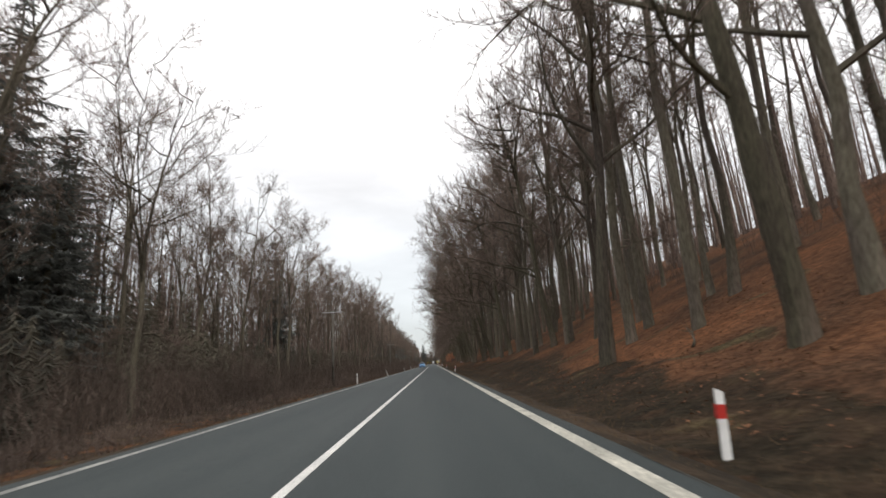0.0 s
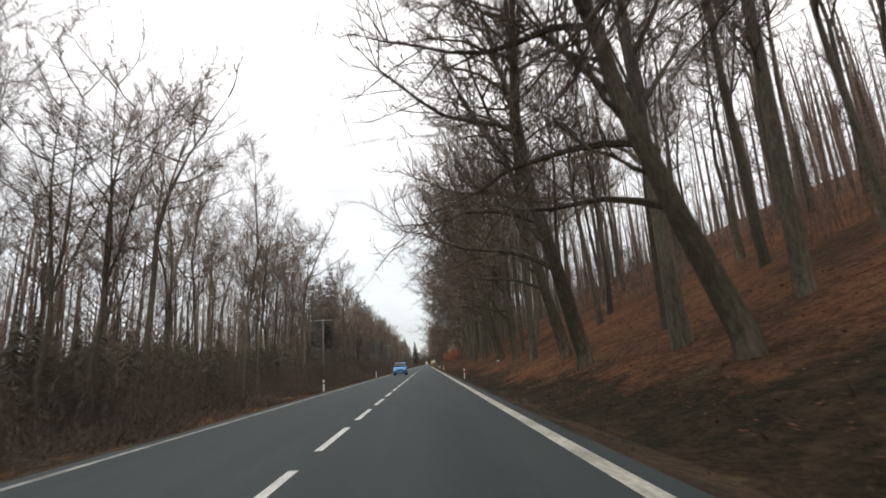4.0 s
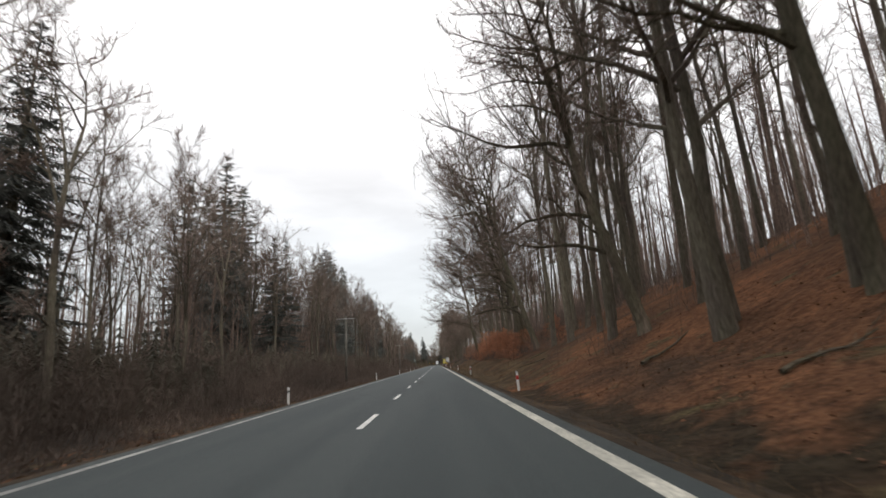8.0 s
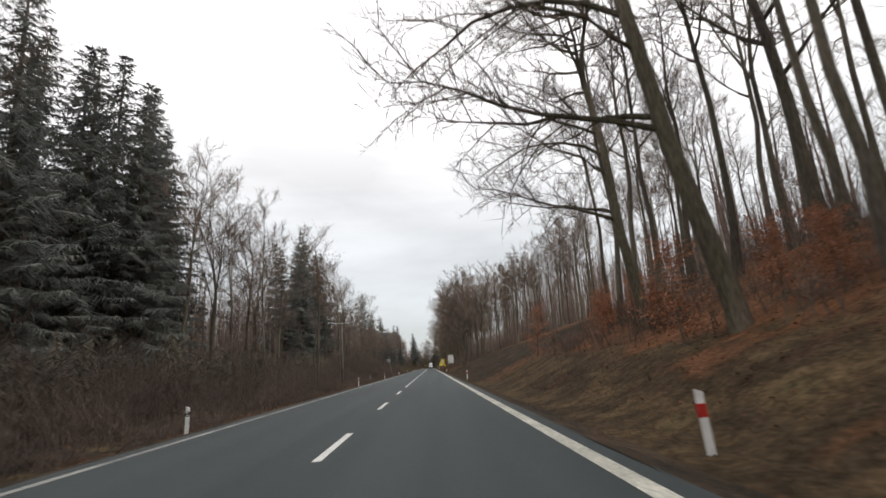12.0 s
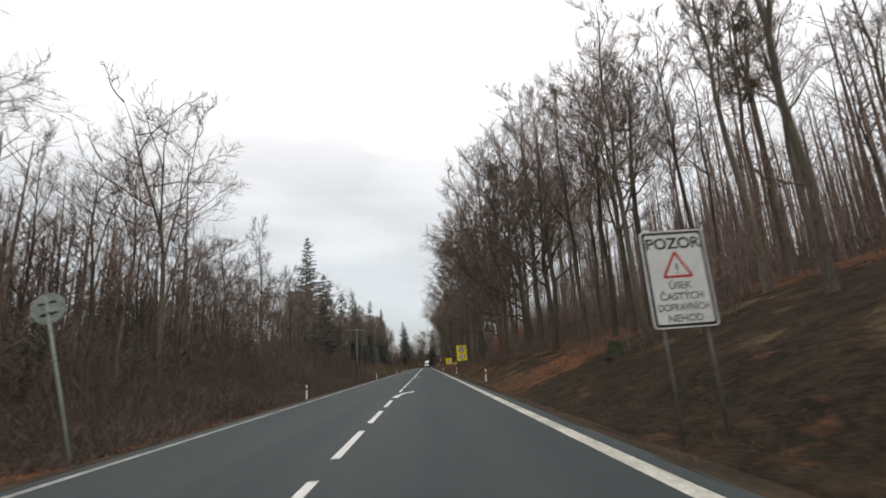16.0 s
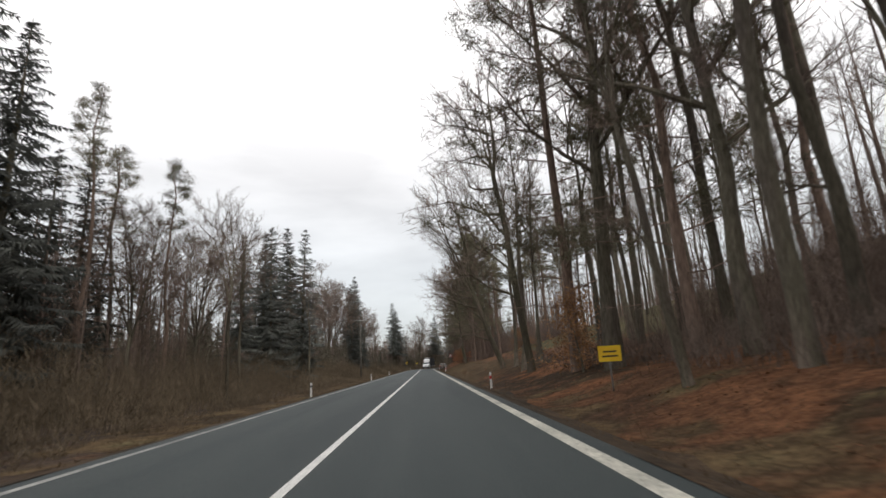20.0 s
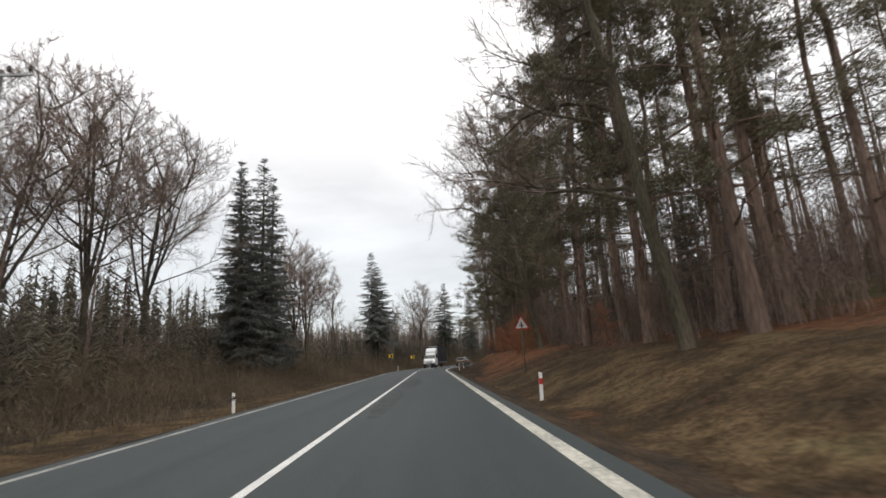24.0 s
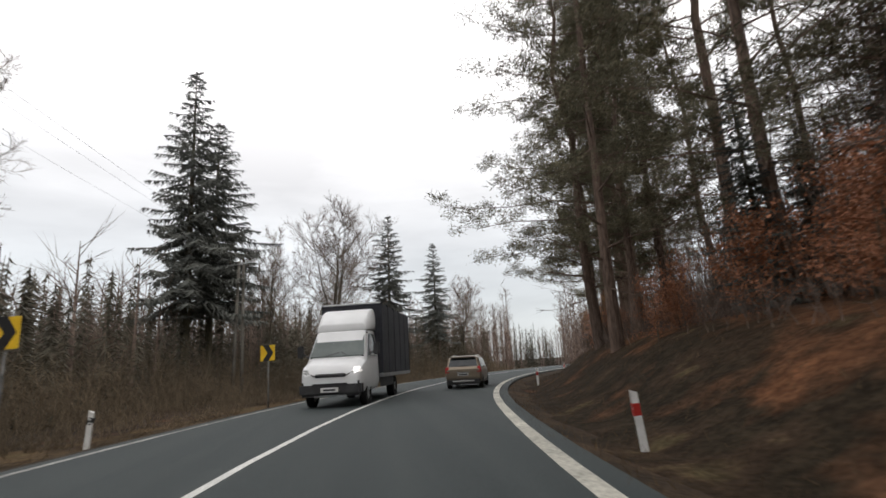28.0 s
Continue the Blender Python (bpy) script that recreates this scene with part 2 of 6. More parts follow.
def ground_cover():
    """Leaf litter, forest floor, dry grass, meadow and bare earth; the kind of cover comes from the ground's own attributes, with ragged borders."""
    m = bpy.data.materials.new("ground_cover")
    m.use_nodes = True
    nt = m.node_tree
    K, N = nt.links.new, nt.nodes.new
    co = N("ShaderNodeTexCoord")

    def noise_at(scale, detail=6.0):
        n = N("ShaderNodeTexNoise")
        n.inputs["Scale"].default_value, n.inputs["Detail"].default_value = scale, detail
        K(co.outputs["Object"], n.inputs["Vector"])
        return n.outputs["Fac"]

    def between(value, lo, hi, to_lo, to_hi):
        n = N("ShaderNodeMapRange")
        for key, v in (("From Min", lo), ("From Max", hi), ("To Min", to_lo), ("To Max", to_hi)):
            n.inputs[key].default_value = v
        K(value, n.inputs["Value"])
        return n.outputs[0]

    def mixed(kind, factor, first, second):
        n = N("ShaderNodeMix")
        n.data_type, n.blend_type = "RGBA", kind
        if factor is None:
            n.inputs["Factor"].default_value = 1.0
        else:
            K(factor, n.inputs["Factor"])
        K(first, n.inputs["A"])
        K(second, n.inputs["B"])
        return n.outputs["Result"]

    def ramp(value, *colours):
        n = N("ShaderNodeValToRGB")
        el = n.color_ramp.elements
        el[0].position, el[1].position = 0.34, 0.66
        el[0].color, el[1].color = (*colours[0], 1), (*colours[-1], 1)
        if len(colours) > 2:
            el.new(0.5).color = (*colours[1], 1)
        K(value, n.inputs["Fac"])
        return n.outputs["Color"]

    broad, patch, fine, grain = noise_at(0.16), noise_at(0.5), noise_at(2.4), noise_at(9.0, 4.0)
    colour = ramp(broad, (0.082, 0.050, 0.031), (0.160, 0.078, 0.041), (0.245, 0.110, 0.053))
    edge = between(patch, 0.3, 0.7, -0.55, 0.55)
    for name, value, colours in (("floor", broad, ((0.040, 0.031, 0.025), (0.060, 0.045, 0.034), (0.088, 0.062, 0.046))),
                                 ("earth", patch, ((0.032, 0.026, 0.017), (0.047, 0.035, 0.022), (0.072, 0.046, 0.029))),
                                 ("grass", patch, ((0.050, 0.037, 0.022), (0.096, 0.065, 0.036), (0.160, 0.110, 0.058))),
                                 ("meadow", broad, ((0.075, 0.068, 0.034), (0.135, 0.115, 0.058)))):
        at = N("ShaderNodeAttribute")
        at.attribute_name = name
        add = N("ShaderNodeMath")
        add.operation = "ADD"
        K(at.outputs["Fac"], add.inputs[0])
        K(edge, add.inputs[1])
        colour = mixed("MIX", between(add.outputs[0], 0.32, 0.68, 0.0, 1.0), colour, ramp(value, *colours))
    speck = ramp(fine, (0.52, 0.52, 0.52), (1.02, 1.02, 1.02))
    dots = ramp(grain, (0.56, 0.56, 0.56), (1.14, 1.14, 1.14))
    colour = mixed("MULTIPLY", None, mixed("MULTIPLY", None, colour, speck), dots)
    bs = nt.nodes["Principled BSDF"]
    K(colour, bs.inputs["Base Color"])
    bp = N("ShaderNodeBump")
    bp.inputs["Strength"].default_value, bp.inputs["Distance"].default_value = 0.9, 0.06
    K(grain, bp.inputs["Height"])
    K(bp.outputs[0], bs.inputs["Normal"])
    bs.inputs["Roughness"].default_value = 0.95
    bs.inputs["Specular IOR Level"].default_value = 0.08
    return m


GROUND = ground_cover()


# ---------------------------------------------------------------- helpers for building
def from_arrays(name, verts, faces, mat, parent=None, label="", smooth=False):
    me = bpy.data.meshes.new(name)
    me.from_pydata([tuple(v) for v in verts], [], [tuple(f) for f in faces])
    me.materials.append(mat)
    if smooth:
        me.polygons.foreach_set("use_smooth", [True] * len(me.polygons))
    ob = new(name, me)
    if parent:
        ob.parent = parent
    if label:
        ob["label"] = label
    return ob


def part(name, bm, mat, parent=None, label="", smooth=False):
    me = bpy.data.meshes.new(name)
    bm.to_mesh(me)
    bm.free()
    me.materials.append(mat)
    if smooth:
        me.polygons.foreach_set("use_smooth", [True] * len(me.polygons))
    ob = new(name, me)
    if parent:
        ob.parent = parent
    if label:
        ob["label"] = label
    return ob


def box(bm, size, at=(0, 0, 0), turn=None, bevel=0.0):
    m = Matrix.Translation(at) @ (turn or Matrix()) @ Matrix.Diagonal((*size, 1))
    got = bmesh.ops.create_cube(bm, size=1, matrix=m)
    if bevel:
        es = list({e for v in got["verts"] for e in v.link_edges})
        bmesh.ops.bevel(bm, geom=es, offset=bevel, segments=2, affect="EDGES")
    return bm


def tube(bm, a, b, r0, r1=None, sides=10):
    a, b = Vector(a), Vector(b)
    d = b - a
    m = Matrix.Translation((a + b) / 2) @ d.to_track_quat("Z", "Y").to_matrix().to_4x4()
    bmesh.ops.create_cone(bm, cap_ends=True, segments=sides, radius1=r0, radius2=r0 if r1 is None else r1, depth=d.length, matrix=m)
    return bm


# ---------------------------------------------------------------- ground
def smooth(a, b, v):
    w = min(max((v - a) / (b - a), 0), 1)
    return w * w * (3 - 2 * w)


def table(rows, v):
    """A smooth value out of rows (place, value)."""
    if v <= rows[0][0]:
        return rows[0][1]
    for (a, p), (b, q) in zip(rows, rows[1:]):
        if v <= b:
            return p + (q - p) * smooth(a, b, v)
    return rows[-1][1]


# height of the wooded bank on the right, 10, 18 and 35 m from the centre marking, along the road
BANK_10 = [(-60, 1.05), (180, 1.1), (270, 1.5), (295, 1.8), (340, 1.6), (370, 1.4), (400, 1.45), (425, 1.4), (448, 0.95), (470, 0.8), (530, 1.25), (565, 1.3), (600, 1.85), (620, 2.0)]
BANK_18 = [(-60, 4.5), (120, 4.6), (180, 5.3), (220, 4.6), (285, 5.2), (310, 5.1), (345, 4.7), (368, 4.3), (390, 3.9), (418, 3.7), (440, 2.9), (465, 2.3), (500, 2.6), (540, 2.7), (575, 2.6), (605, 3.1)]
BANK_35 = [(-60, 12.4), (120, 12.4), (185, 13.8), (230, 11.4), (290, 10.4), (330, 10.2), (365, 8.9), (395, 7.7), (430, 7.4), (470, 8.0), (505, 7.9), (530, 7.4), (565, 6.6), (605, 6.4)]


def widen(s):
    """The lane is wider in the bend."""
    return 0.65 * smooth(592, 618, s)


def rise(s, u):
    """Height of the ground at s, u."""
    if u > 0:
        u -= widen(s) * smooth(0, 4, u)
    n = noise.noise(Vector((s * 0.11, u * 0.11, 3.0))) + 0.4 * noise.noise(Vector((s * 0.4, u * 0.4, 8.0)))
    if u > 0:
        z = -0.14 - 0.2 * smooth(4.1, 5.2, u)
        if u > 5:
            a, b, c = table(BANK_10, s), table(BANK_18, s), table(BANK_35, s)
            z += (a + 0.34) * smooth(5.0, 10.5, u)
            if u > 10:
                z += (b - a) * min(u - 10, 8) / 8 + (c - b) * min(max(u - 18, 0), 17) / 17 + (c - b) / 22 * min(max(u - 35, 0), 45)
        return z + n * 0.24 * smooth(4.8, 9, u)
    e = -u - 4.1
    if e < 0:
        return -0.14
    z = -0.14 - 0.45 * smooth(0.3, 2.5, e) - 0.5 * smooth(4, 30, e)
    return z + n * 0.24 * smooth(1.5, 6, e)


_hx = np.array([p[0] for p in _line])
_hy = np.array([p[1] for p in _line])


def road_coords(x, y):
    """s and u of a point of the plan."""
    if y < 540:
        return y, x
    i = int(np.argmin((_hx - x) ** 2 + (_hy - y) ** 2))
    px, py, h = _line[i]
    dx, dy = x - px, y - py
    return i - 160 + dx * math.sin(h) + dy * math.cos(h), dx * math.cos(h) - dy * math.sin(h)


def ground_at(x, y):
    s, u = road_coords(x, y)
    return rise(s, max(min(u, 140), -300))


def spaced(edges):
    out = []
    for a, b, step in edges:
        n = max(1, round((b - a) / step))
        out += [a + (b - a) * i / n for i in range(n)]
    return out + [edges[-1][1]]


# how far up the bank the bare earth goes, along the road
BARE = [(0, 8.0), (30, 9.2), (55, 10.6), (72, 9.0), (88, 8.2), (130, 7.4), (160, 7.6), (195, 6.6)]


def build_ground():
    xs = spaced([(-2500, -300, 300), (-300, -100, 25), (-100, -30, 5), (-30, -14, 1.6), (-14, 22, 1.0), (22, 40, 2.0), (40, 100, 3.0), (100, 300, 20), (300, 2500, 300)])
    ys = spaced([(-1500, -160, 300), (-160, -20, 10), (-20, 540, 2.5), (540, 700, 2.0), (700, 800, 10), (800, 3500, 270)])
    verts = [(x, y, ground_at(x, y)) for y in ys for x in xs]
    nx = len(xs)
    faces = [(j * nx + i, j * nx + i + 1, (j + 1) * nx + i + 1, (j + 1) * nx + i) for j in range(len(ys) - 1) for i in range(nx - 1)]
    ob = from_arrays("ground", verts, faces, GROUND, smooth=True)
    kinds = {name: np.zeros(len(verts), dtype=np.float32) for name in ("floor", "earth", "grass", "meadow")}
    for i, (x, y, z) in enumerate(verts):
        s, u = road_coords(x, y)
        wob = noise.noise(Vector((s * 0.13, u * 0.2, 5.0)))
        if u < 0:
            kinds["floor"][i] = 1 if s > 452 else 0.52 + 0.48 * smooth(7.0, 9.5, -u)
            kinds["grass"][i] = smooth(452, 470, s) * (1 - smooth(9.0, 12, -u))
            continue
        reach = table(BARE, s)
        earth = (1 - smooth(195, 215, s)) * (1 - smooth(reach - 1.2, reach + 1.0, u - 1.8 * wob))
        earth = max(earth, smooth(300, 316, s) * (1 - smooth(378, 388, s)) * (1 - smooth(14.5, 18.5, u - 2 * wob)))
        earth = max(earth, 0.8 * smooth(564, 578, s) * (1 - smooth(6.4, 8.6, u - 1.8 * wob)), 0.85 * smooth(596, 606, s) * (1 - smooth(8.5, 12, u - 1.8 * wob)))
        earth = max(earth, smooth(86, 89, s) * (1 - smooth(97, 100, s)) * (1 - smooth(12, 18, u)))
        earth = max(earth, 0.75 * smooth(382, 394, s) * (1 - smooth(440, 466, s)) * (1 - smooth(9.5, 13, u - 2 * wob)))
        earth = max(earth, 0.6 * smooth(456, 470, s) * (1 - smooth(500, 520, s)) * (1 - smooth(11, 15, u - 2 * wob)))
        grass = smooth(195, 215, s) * (1 - smooth(300, 314, s)) * (1 - smooth(8, 11.5, u - 3 * wob))
        grass = max(grass, smooth(380, 390, s) * (1 - smooth(464, 474, s)) * (1 - smooth(6, 9.5, u - 2 * wob)) * 0.6)
        grass = max(grass, smooth(478, 500, s) * (1 - smooth(560, 572, s)) * (1 - smooth(10, 13, u - wob)))
        kinds["earth"][i], kinds["grass"][i] = earth, grass
        kinds["meadow"][i] = smooth(464, 478, s) * (1 - smooth(556, 568, s)) * smooth(14, 20, u - 3 * wob) * (1 - smooth(110, 130, u))
    for name, values in kinds.items():
        ob.data.attributes.new(name, "FLOAT", "POINT").data.foreach_set("value", values)
    tagged(ob, "brown leaf litter over a wooded roadside bank", "ground", kind="structure")


build_ground()


def strip(name, s0, s1, us, zs, mat, step=4.0, parent=None, lift=None):
    """A band along the road, between the offsets us, at the heights zs."""
    n = max(2, int((s1 - s0) / step) + 1)
    verts, faces = [], []
    k = len(us)
    for i in range(n):
        s = s0 + (s1 - s0) * i / (n - 1)
        for u, z in zip(us, zs):
            u += widen(s) * smooth(0.5, 3.4, u)
            verts.append(place(s, u, lift(s, u) if z is None else z))
    for i in range(n - 1):
        for j in range(k - 1):
            a = i * k + j
            faces.append((a, a + 1, a + k + 1, a + k))
    return from_arrays(name, verts, faces, mat, parent)


road = strip("road", -150, 900, [-4.15, -4.1, -3.7, 0, 3.7, 4.1, 4.15], [-0.5, -0.012, 0, 0.03, 0, -0.012, -0.5], ASPHALT)
tagged(road, "dark grey asphalt country road with white markings", "road", kind="structure")
for side in (-1, 1):
    us = [side * v for v in (4.05, 4.4, 4.8, 5.2, 5.7, 6.2)]
    us = us if side > 0 else us[::-1]
    lift = lambda s, u: rise(s, u) + 0.03 + 0.10 * (1 - smooth(4.1, 5.0, abs(u))) - 0.07 * smooth(5.4, 6.2, abs(u)) + 0.03 * noise.noise(Vector((s * 0.6, u * 2.0, 1.0)))
    v = strip("verge", -150, 900, us, [None] * 6, VERGE, 2.0, lift=lift)
    tagged(v, "dark soil verge with short dead grass along the asphalt", "verge", kind="structure")
for side in (-1, 1):
    half = 0.12 if side > 0 else 0.075
    e = strip("edge_line", -150, 900, [side * 3.65 - half, side * 3.65 + half], [0.006, 0.006], EDGE_PAINT if side > 0 else FADED_PAINT, 2.0, road)
    e["label"] = "worn solid cream-white edge line" if side > 0 else "faded thin white edge line"


def dash(s0, s1, w=0.065, name="dash"):
    return strip(name, s0, s1, [-w, w], [0.034, 0.034], PAINT, 4.0, road)


def turn_arrow(s0):
    """A bent arrow in the centre marking that sends traffic back to the right."""
    shaft = [(0.0, -0.10, 0.16), (1.2, -0.06, 0.17), (2.4, 0.10, 0.30), (3.3, 0.30, 0.46)]
    head = [(3.0, 0.05), (3.35, 0.68), (4.6, 0.72)]
    verts = [place(s0 + a, u, 0.036) for a, b, c in shaft for u in (b, c)] + [place(s0 + a, u, 0.036) for a, u in head]
    n = len(shaft)
    faces = [(2 * i, 2 * i + 1, 2 * i + 3, 2 * i + 2) for i in range(n - 1)] + [(2 * n, 2 * n + 1, 2 * n + 2)]
    return from_arrays("turn_arrow", verts, faces, PAINT, road)


dash(-150, 91.8, name="solid_line")
for i in range(18):
    dash(93.0 + 4.32 * i, 95.9 + 4.32 * i)
for i in range(16):
    dash(171.8 + 8.56 * i, 174.8 + 8.56 * i)
for i in range(24):
    if i in (9, 17):
        turn_arrow(304.6 + 4.37 * i)
    else:
        dash(304.6 + 4.37 * i, 307.6 + 4.37 * i)
turn_arrow(409.8)
dash(415, 900, name="solid_line")


def flat_patch(name, mat, s0, s1, u0, u1, seed, z=0.004, lift=None):
    """An uneven-edged sheet on the ground or the asphalt."""
    r = random.Random(seed)
    verts, n = [], 10
    for i in range(n + 1):
        s = s0 + (s1 - s0) * i / n
        w = 0.35 + 0.65 * math.sin(math.pi * min(max((i + 0.3) / (n + 0.6), 0), 1))
        m = (u0 + u1) / 2
        row = [m + (u0 - m) * w * r.uniform(0.75, 1.1) + (u1 - u0) * k / 5 * w for k in range(6)]
        for u in row:
            verts.append(place(s, u, lift(s, u) if lift else 0.03 * (1 - abs(u) / 3.7) + z))
    faces = [(i * 6 + k, i * 6 + k + 1, i * 6 + k + 7, i * 6 + k + 6) for i in range(n) for k in range(5)]
    return from_arrays(name, verts, faces, mat)


for s0, s1, u0, u1, seed in ((557, 569, 0.25, 1.25, 1), (211.2, 216.8, 0.12, 0.75, 2), (544.5, 555, 0.2, 0.85, 3), (427, 431, 0.6, 1.6, 4)):
    ob = flat_patch("asphalt_patch", PATCH, s0, s1, u0, u1, seed)
    ob.parent = road


# ---------------------------------------------------------------- trees
class Wood:
    """Collects tapered limbs as plain lists."""

    def __init__(self, seed):
        self.v, self.f, self.r = [], [], random.Random(seed)

    def limb(self, pts, radii, sides):
        base = len(self.v)
        for i, (p, r) in enumerate(zip(pts, radii)):
            d = (pts[min(i + 1, len(pts) - 1)] - pts[max(i - 1, 0)]).normalized()
            a = d.orthogonal().normalized()
            b = d.cross(a)
            for k in range(sides):
                w = 2 * math.pi * k / sides
                self.v.append(p + (a * math.cos(w) + b * math.sin(w)) * r)
        for i in range(len(pts) - 1):
            for k in range(sides):
                q = (k + 1) % sides
                self.f.append((base + i * sides + k, base + i * sides + q, base + (i + 1) * sides + q, base + (i + 1) * sides + k))

    def spike(self, a, b, r):
        base = len(self.v)
        d = (b - a).normalized()
        x = d.orthogonal().normalized()
        y = d.cross(x)
        self.v += [a + x * r, a + (x * -0.5 + y * 0.87) * r, a + (x * -0.5 - y * 0.87) * r, b]
        self.f += [(base, base + 1, base + 3), (base + 1, base + 2, base + 3), (base + 2, base, base + 3)]

    def leaf(self, p, d, n, size):
        """A small folded leaf."""
        base = len(self.v)
        s = d.cross(n).normalized() * size * 0.32
        m = p + d * size * 0.5
        self.v += [p, m + s + n * size * 0.1, p + d * size, m - s + n * size * 0.1]
        self.f += [(base, base + 1, base + 2), (base, base + 2, base + 3)]

    def any_way(self, up=0.0):
        r = self.r
        return Vector((r.uniform(-1, 1), r.uniform(-1, 1), r.uniform(-1, 1) + up))

    def bent(self, start, way, length, bend, steps, up=0.0):
        """A wandering line."""
        pts, d, p = [start.copy()], way.normalized(), start.copy()
        for _ in range(steps):
            d = (d + self.any_way() * bend + Vector((0, 0, up))).normalized()
            p = p + d * (length / steps)
            pts.append(p.copy())
        return pts

    def mesh(self, name, mat):
        me = bpy.data.meshes.new(name)
        me.from_pydata([tuple(v) for v in self.v], [], self.f)
        me.materials.append(mat)
        return me


def along(pts, w):
    f = min(max(w, 0), 0.9999) * (len(pts) - 1)
    i = int(f)
    return pts[i].lerp(pts[i + 1], f - i), (pts[i + 1] - pts[i]).normalized()


class Tree:
    def __init__(self, seed, bark, twig=None):
        self.trunk, self.crown, self.fine = Wood(seed), Wood(seed + 1), Wood(seed + 2)
        self.r, self.bark, self.twig = self.trunk.r, bark, twig or TWIG

    def twigs(self, pts, count, length, up):
        r, tw = self.r, self.fine
        for n in range(int(count * 1.25)):
            p, d = along(pts, (n + r.random()) / (count * 1.25))
            w = (d * 0.9 + tw.any_way(up) * 0.9).normalized()
            ln = length * r.uniform(0.55, 1.25)
            e = p + w * ln
            tw.spike(p, e, 0.015)
            for k in range(4):
                m = p.lerp(e, 0.15 + 0.2 * k + r.uniform(-0.05, 0.1))
                tw.spike(m, m + (w + tw.any_way(up) * 0.9).normalized() * ln * r.uniform(0.35, 0.75), 0.0105)

    def limb(self, start, way, length, radius, subs, twigs, up, bend=0.2):
        r, br = self.r, self.crown
        pts = br.bent(start, way, length, bend, 7, up)
        br.limb(pts, [radius * (1 - 0.86 * i / 7) for i in range(8)], 5)
        for j in range(subs):
            w = 0.22 + 0.78 * (j + r.random()) / subs
            p, d = along(pts, w)
            side = d.cross(br.any_way()).normalized()
            ln = length * (0.58 - 0.3 * w) * r.uniform(0.7, 1.3)
            sp = br.bent(p, d * 0.8 + side + Vector((0, 0, 0.25)), ln, 0.28, 3, up * 0.8)
            sr = max(radius * 0.42 * (1 - 0.55 * w), 0.016)
            br.limb(sp, [sr, sr * 0.72, sr * 0.45, sr * 0.15], 3)
            self.twigs(sp, int(twigs * (0.72 + 0.2 * ln)), min(1.25, max(0.65, ln * 0.45)), 0.3)
        self.twigs(pts[4:], twigs + 2, min(1.2, max(0.65, length * 0.2)), 0.3)

    def meshes(self):
        return self.trunk.mesh("trunk", self.bark), self.crown.mesh("crown", self.bark), self.fine.mesh("twig_crown", self.twig)


def forest_tree(seed, height, girth, first, spread, limbs=15, subs=6, twigs=6, bark=None, sway=0.012, up=0.12):
    """A straight tree of the closed wood: limbs climb in its upper part."""
    t = Tree(seed, bark or BARK)
    r, steps = t.r, 9
    pts, wob = [Vector((0, 0, -0.6))], Vector()
    for i in range(1, steps + 1):
        wob += Vector((r.uniform(-1, 1), r.uniform(-1, 1), 0)) * height * sway
        pts.append(Vector((0, 0, height * i / steps)) + wob)
    rad = [girth * (1.45 if i == 0 else (1 - i / steps) ** 0.95 * 0.94 + 0.05) for i in range(steps + 1)]
    t.trunk.limb(pts, rad, 9)
    for k in range(limbs):
        w = first + (0.97 - first) * (k + r.random() * 0.8) / limbs
        p, d = along(pts, w)
        a = k * 2.4 + r.uniform(-0.5, 0.5)
        ln = height * spread * (1.25 - 0.8 * w) * r.uniform(0.7, 1.2)
        rad_here = girth * ((1 - w) ** 0.75 * 0.95 + 0.05)
        t.limb(p, Vector((math.cos(a), math.sin(a), 0.5 + 0.9 * w)), ln, min(rad_here * 0.6, 0.02 + ln * 0.015), subs, twigs, up)
    return t.meshes()


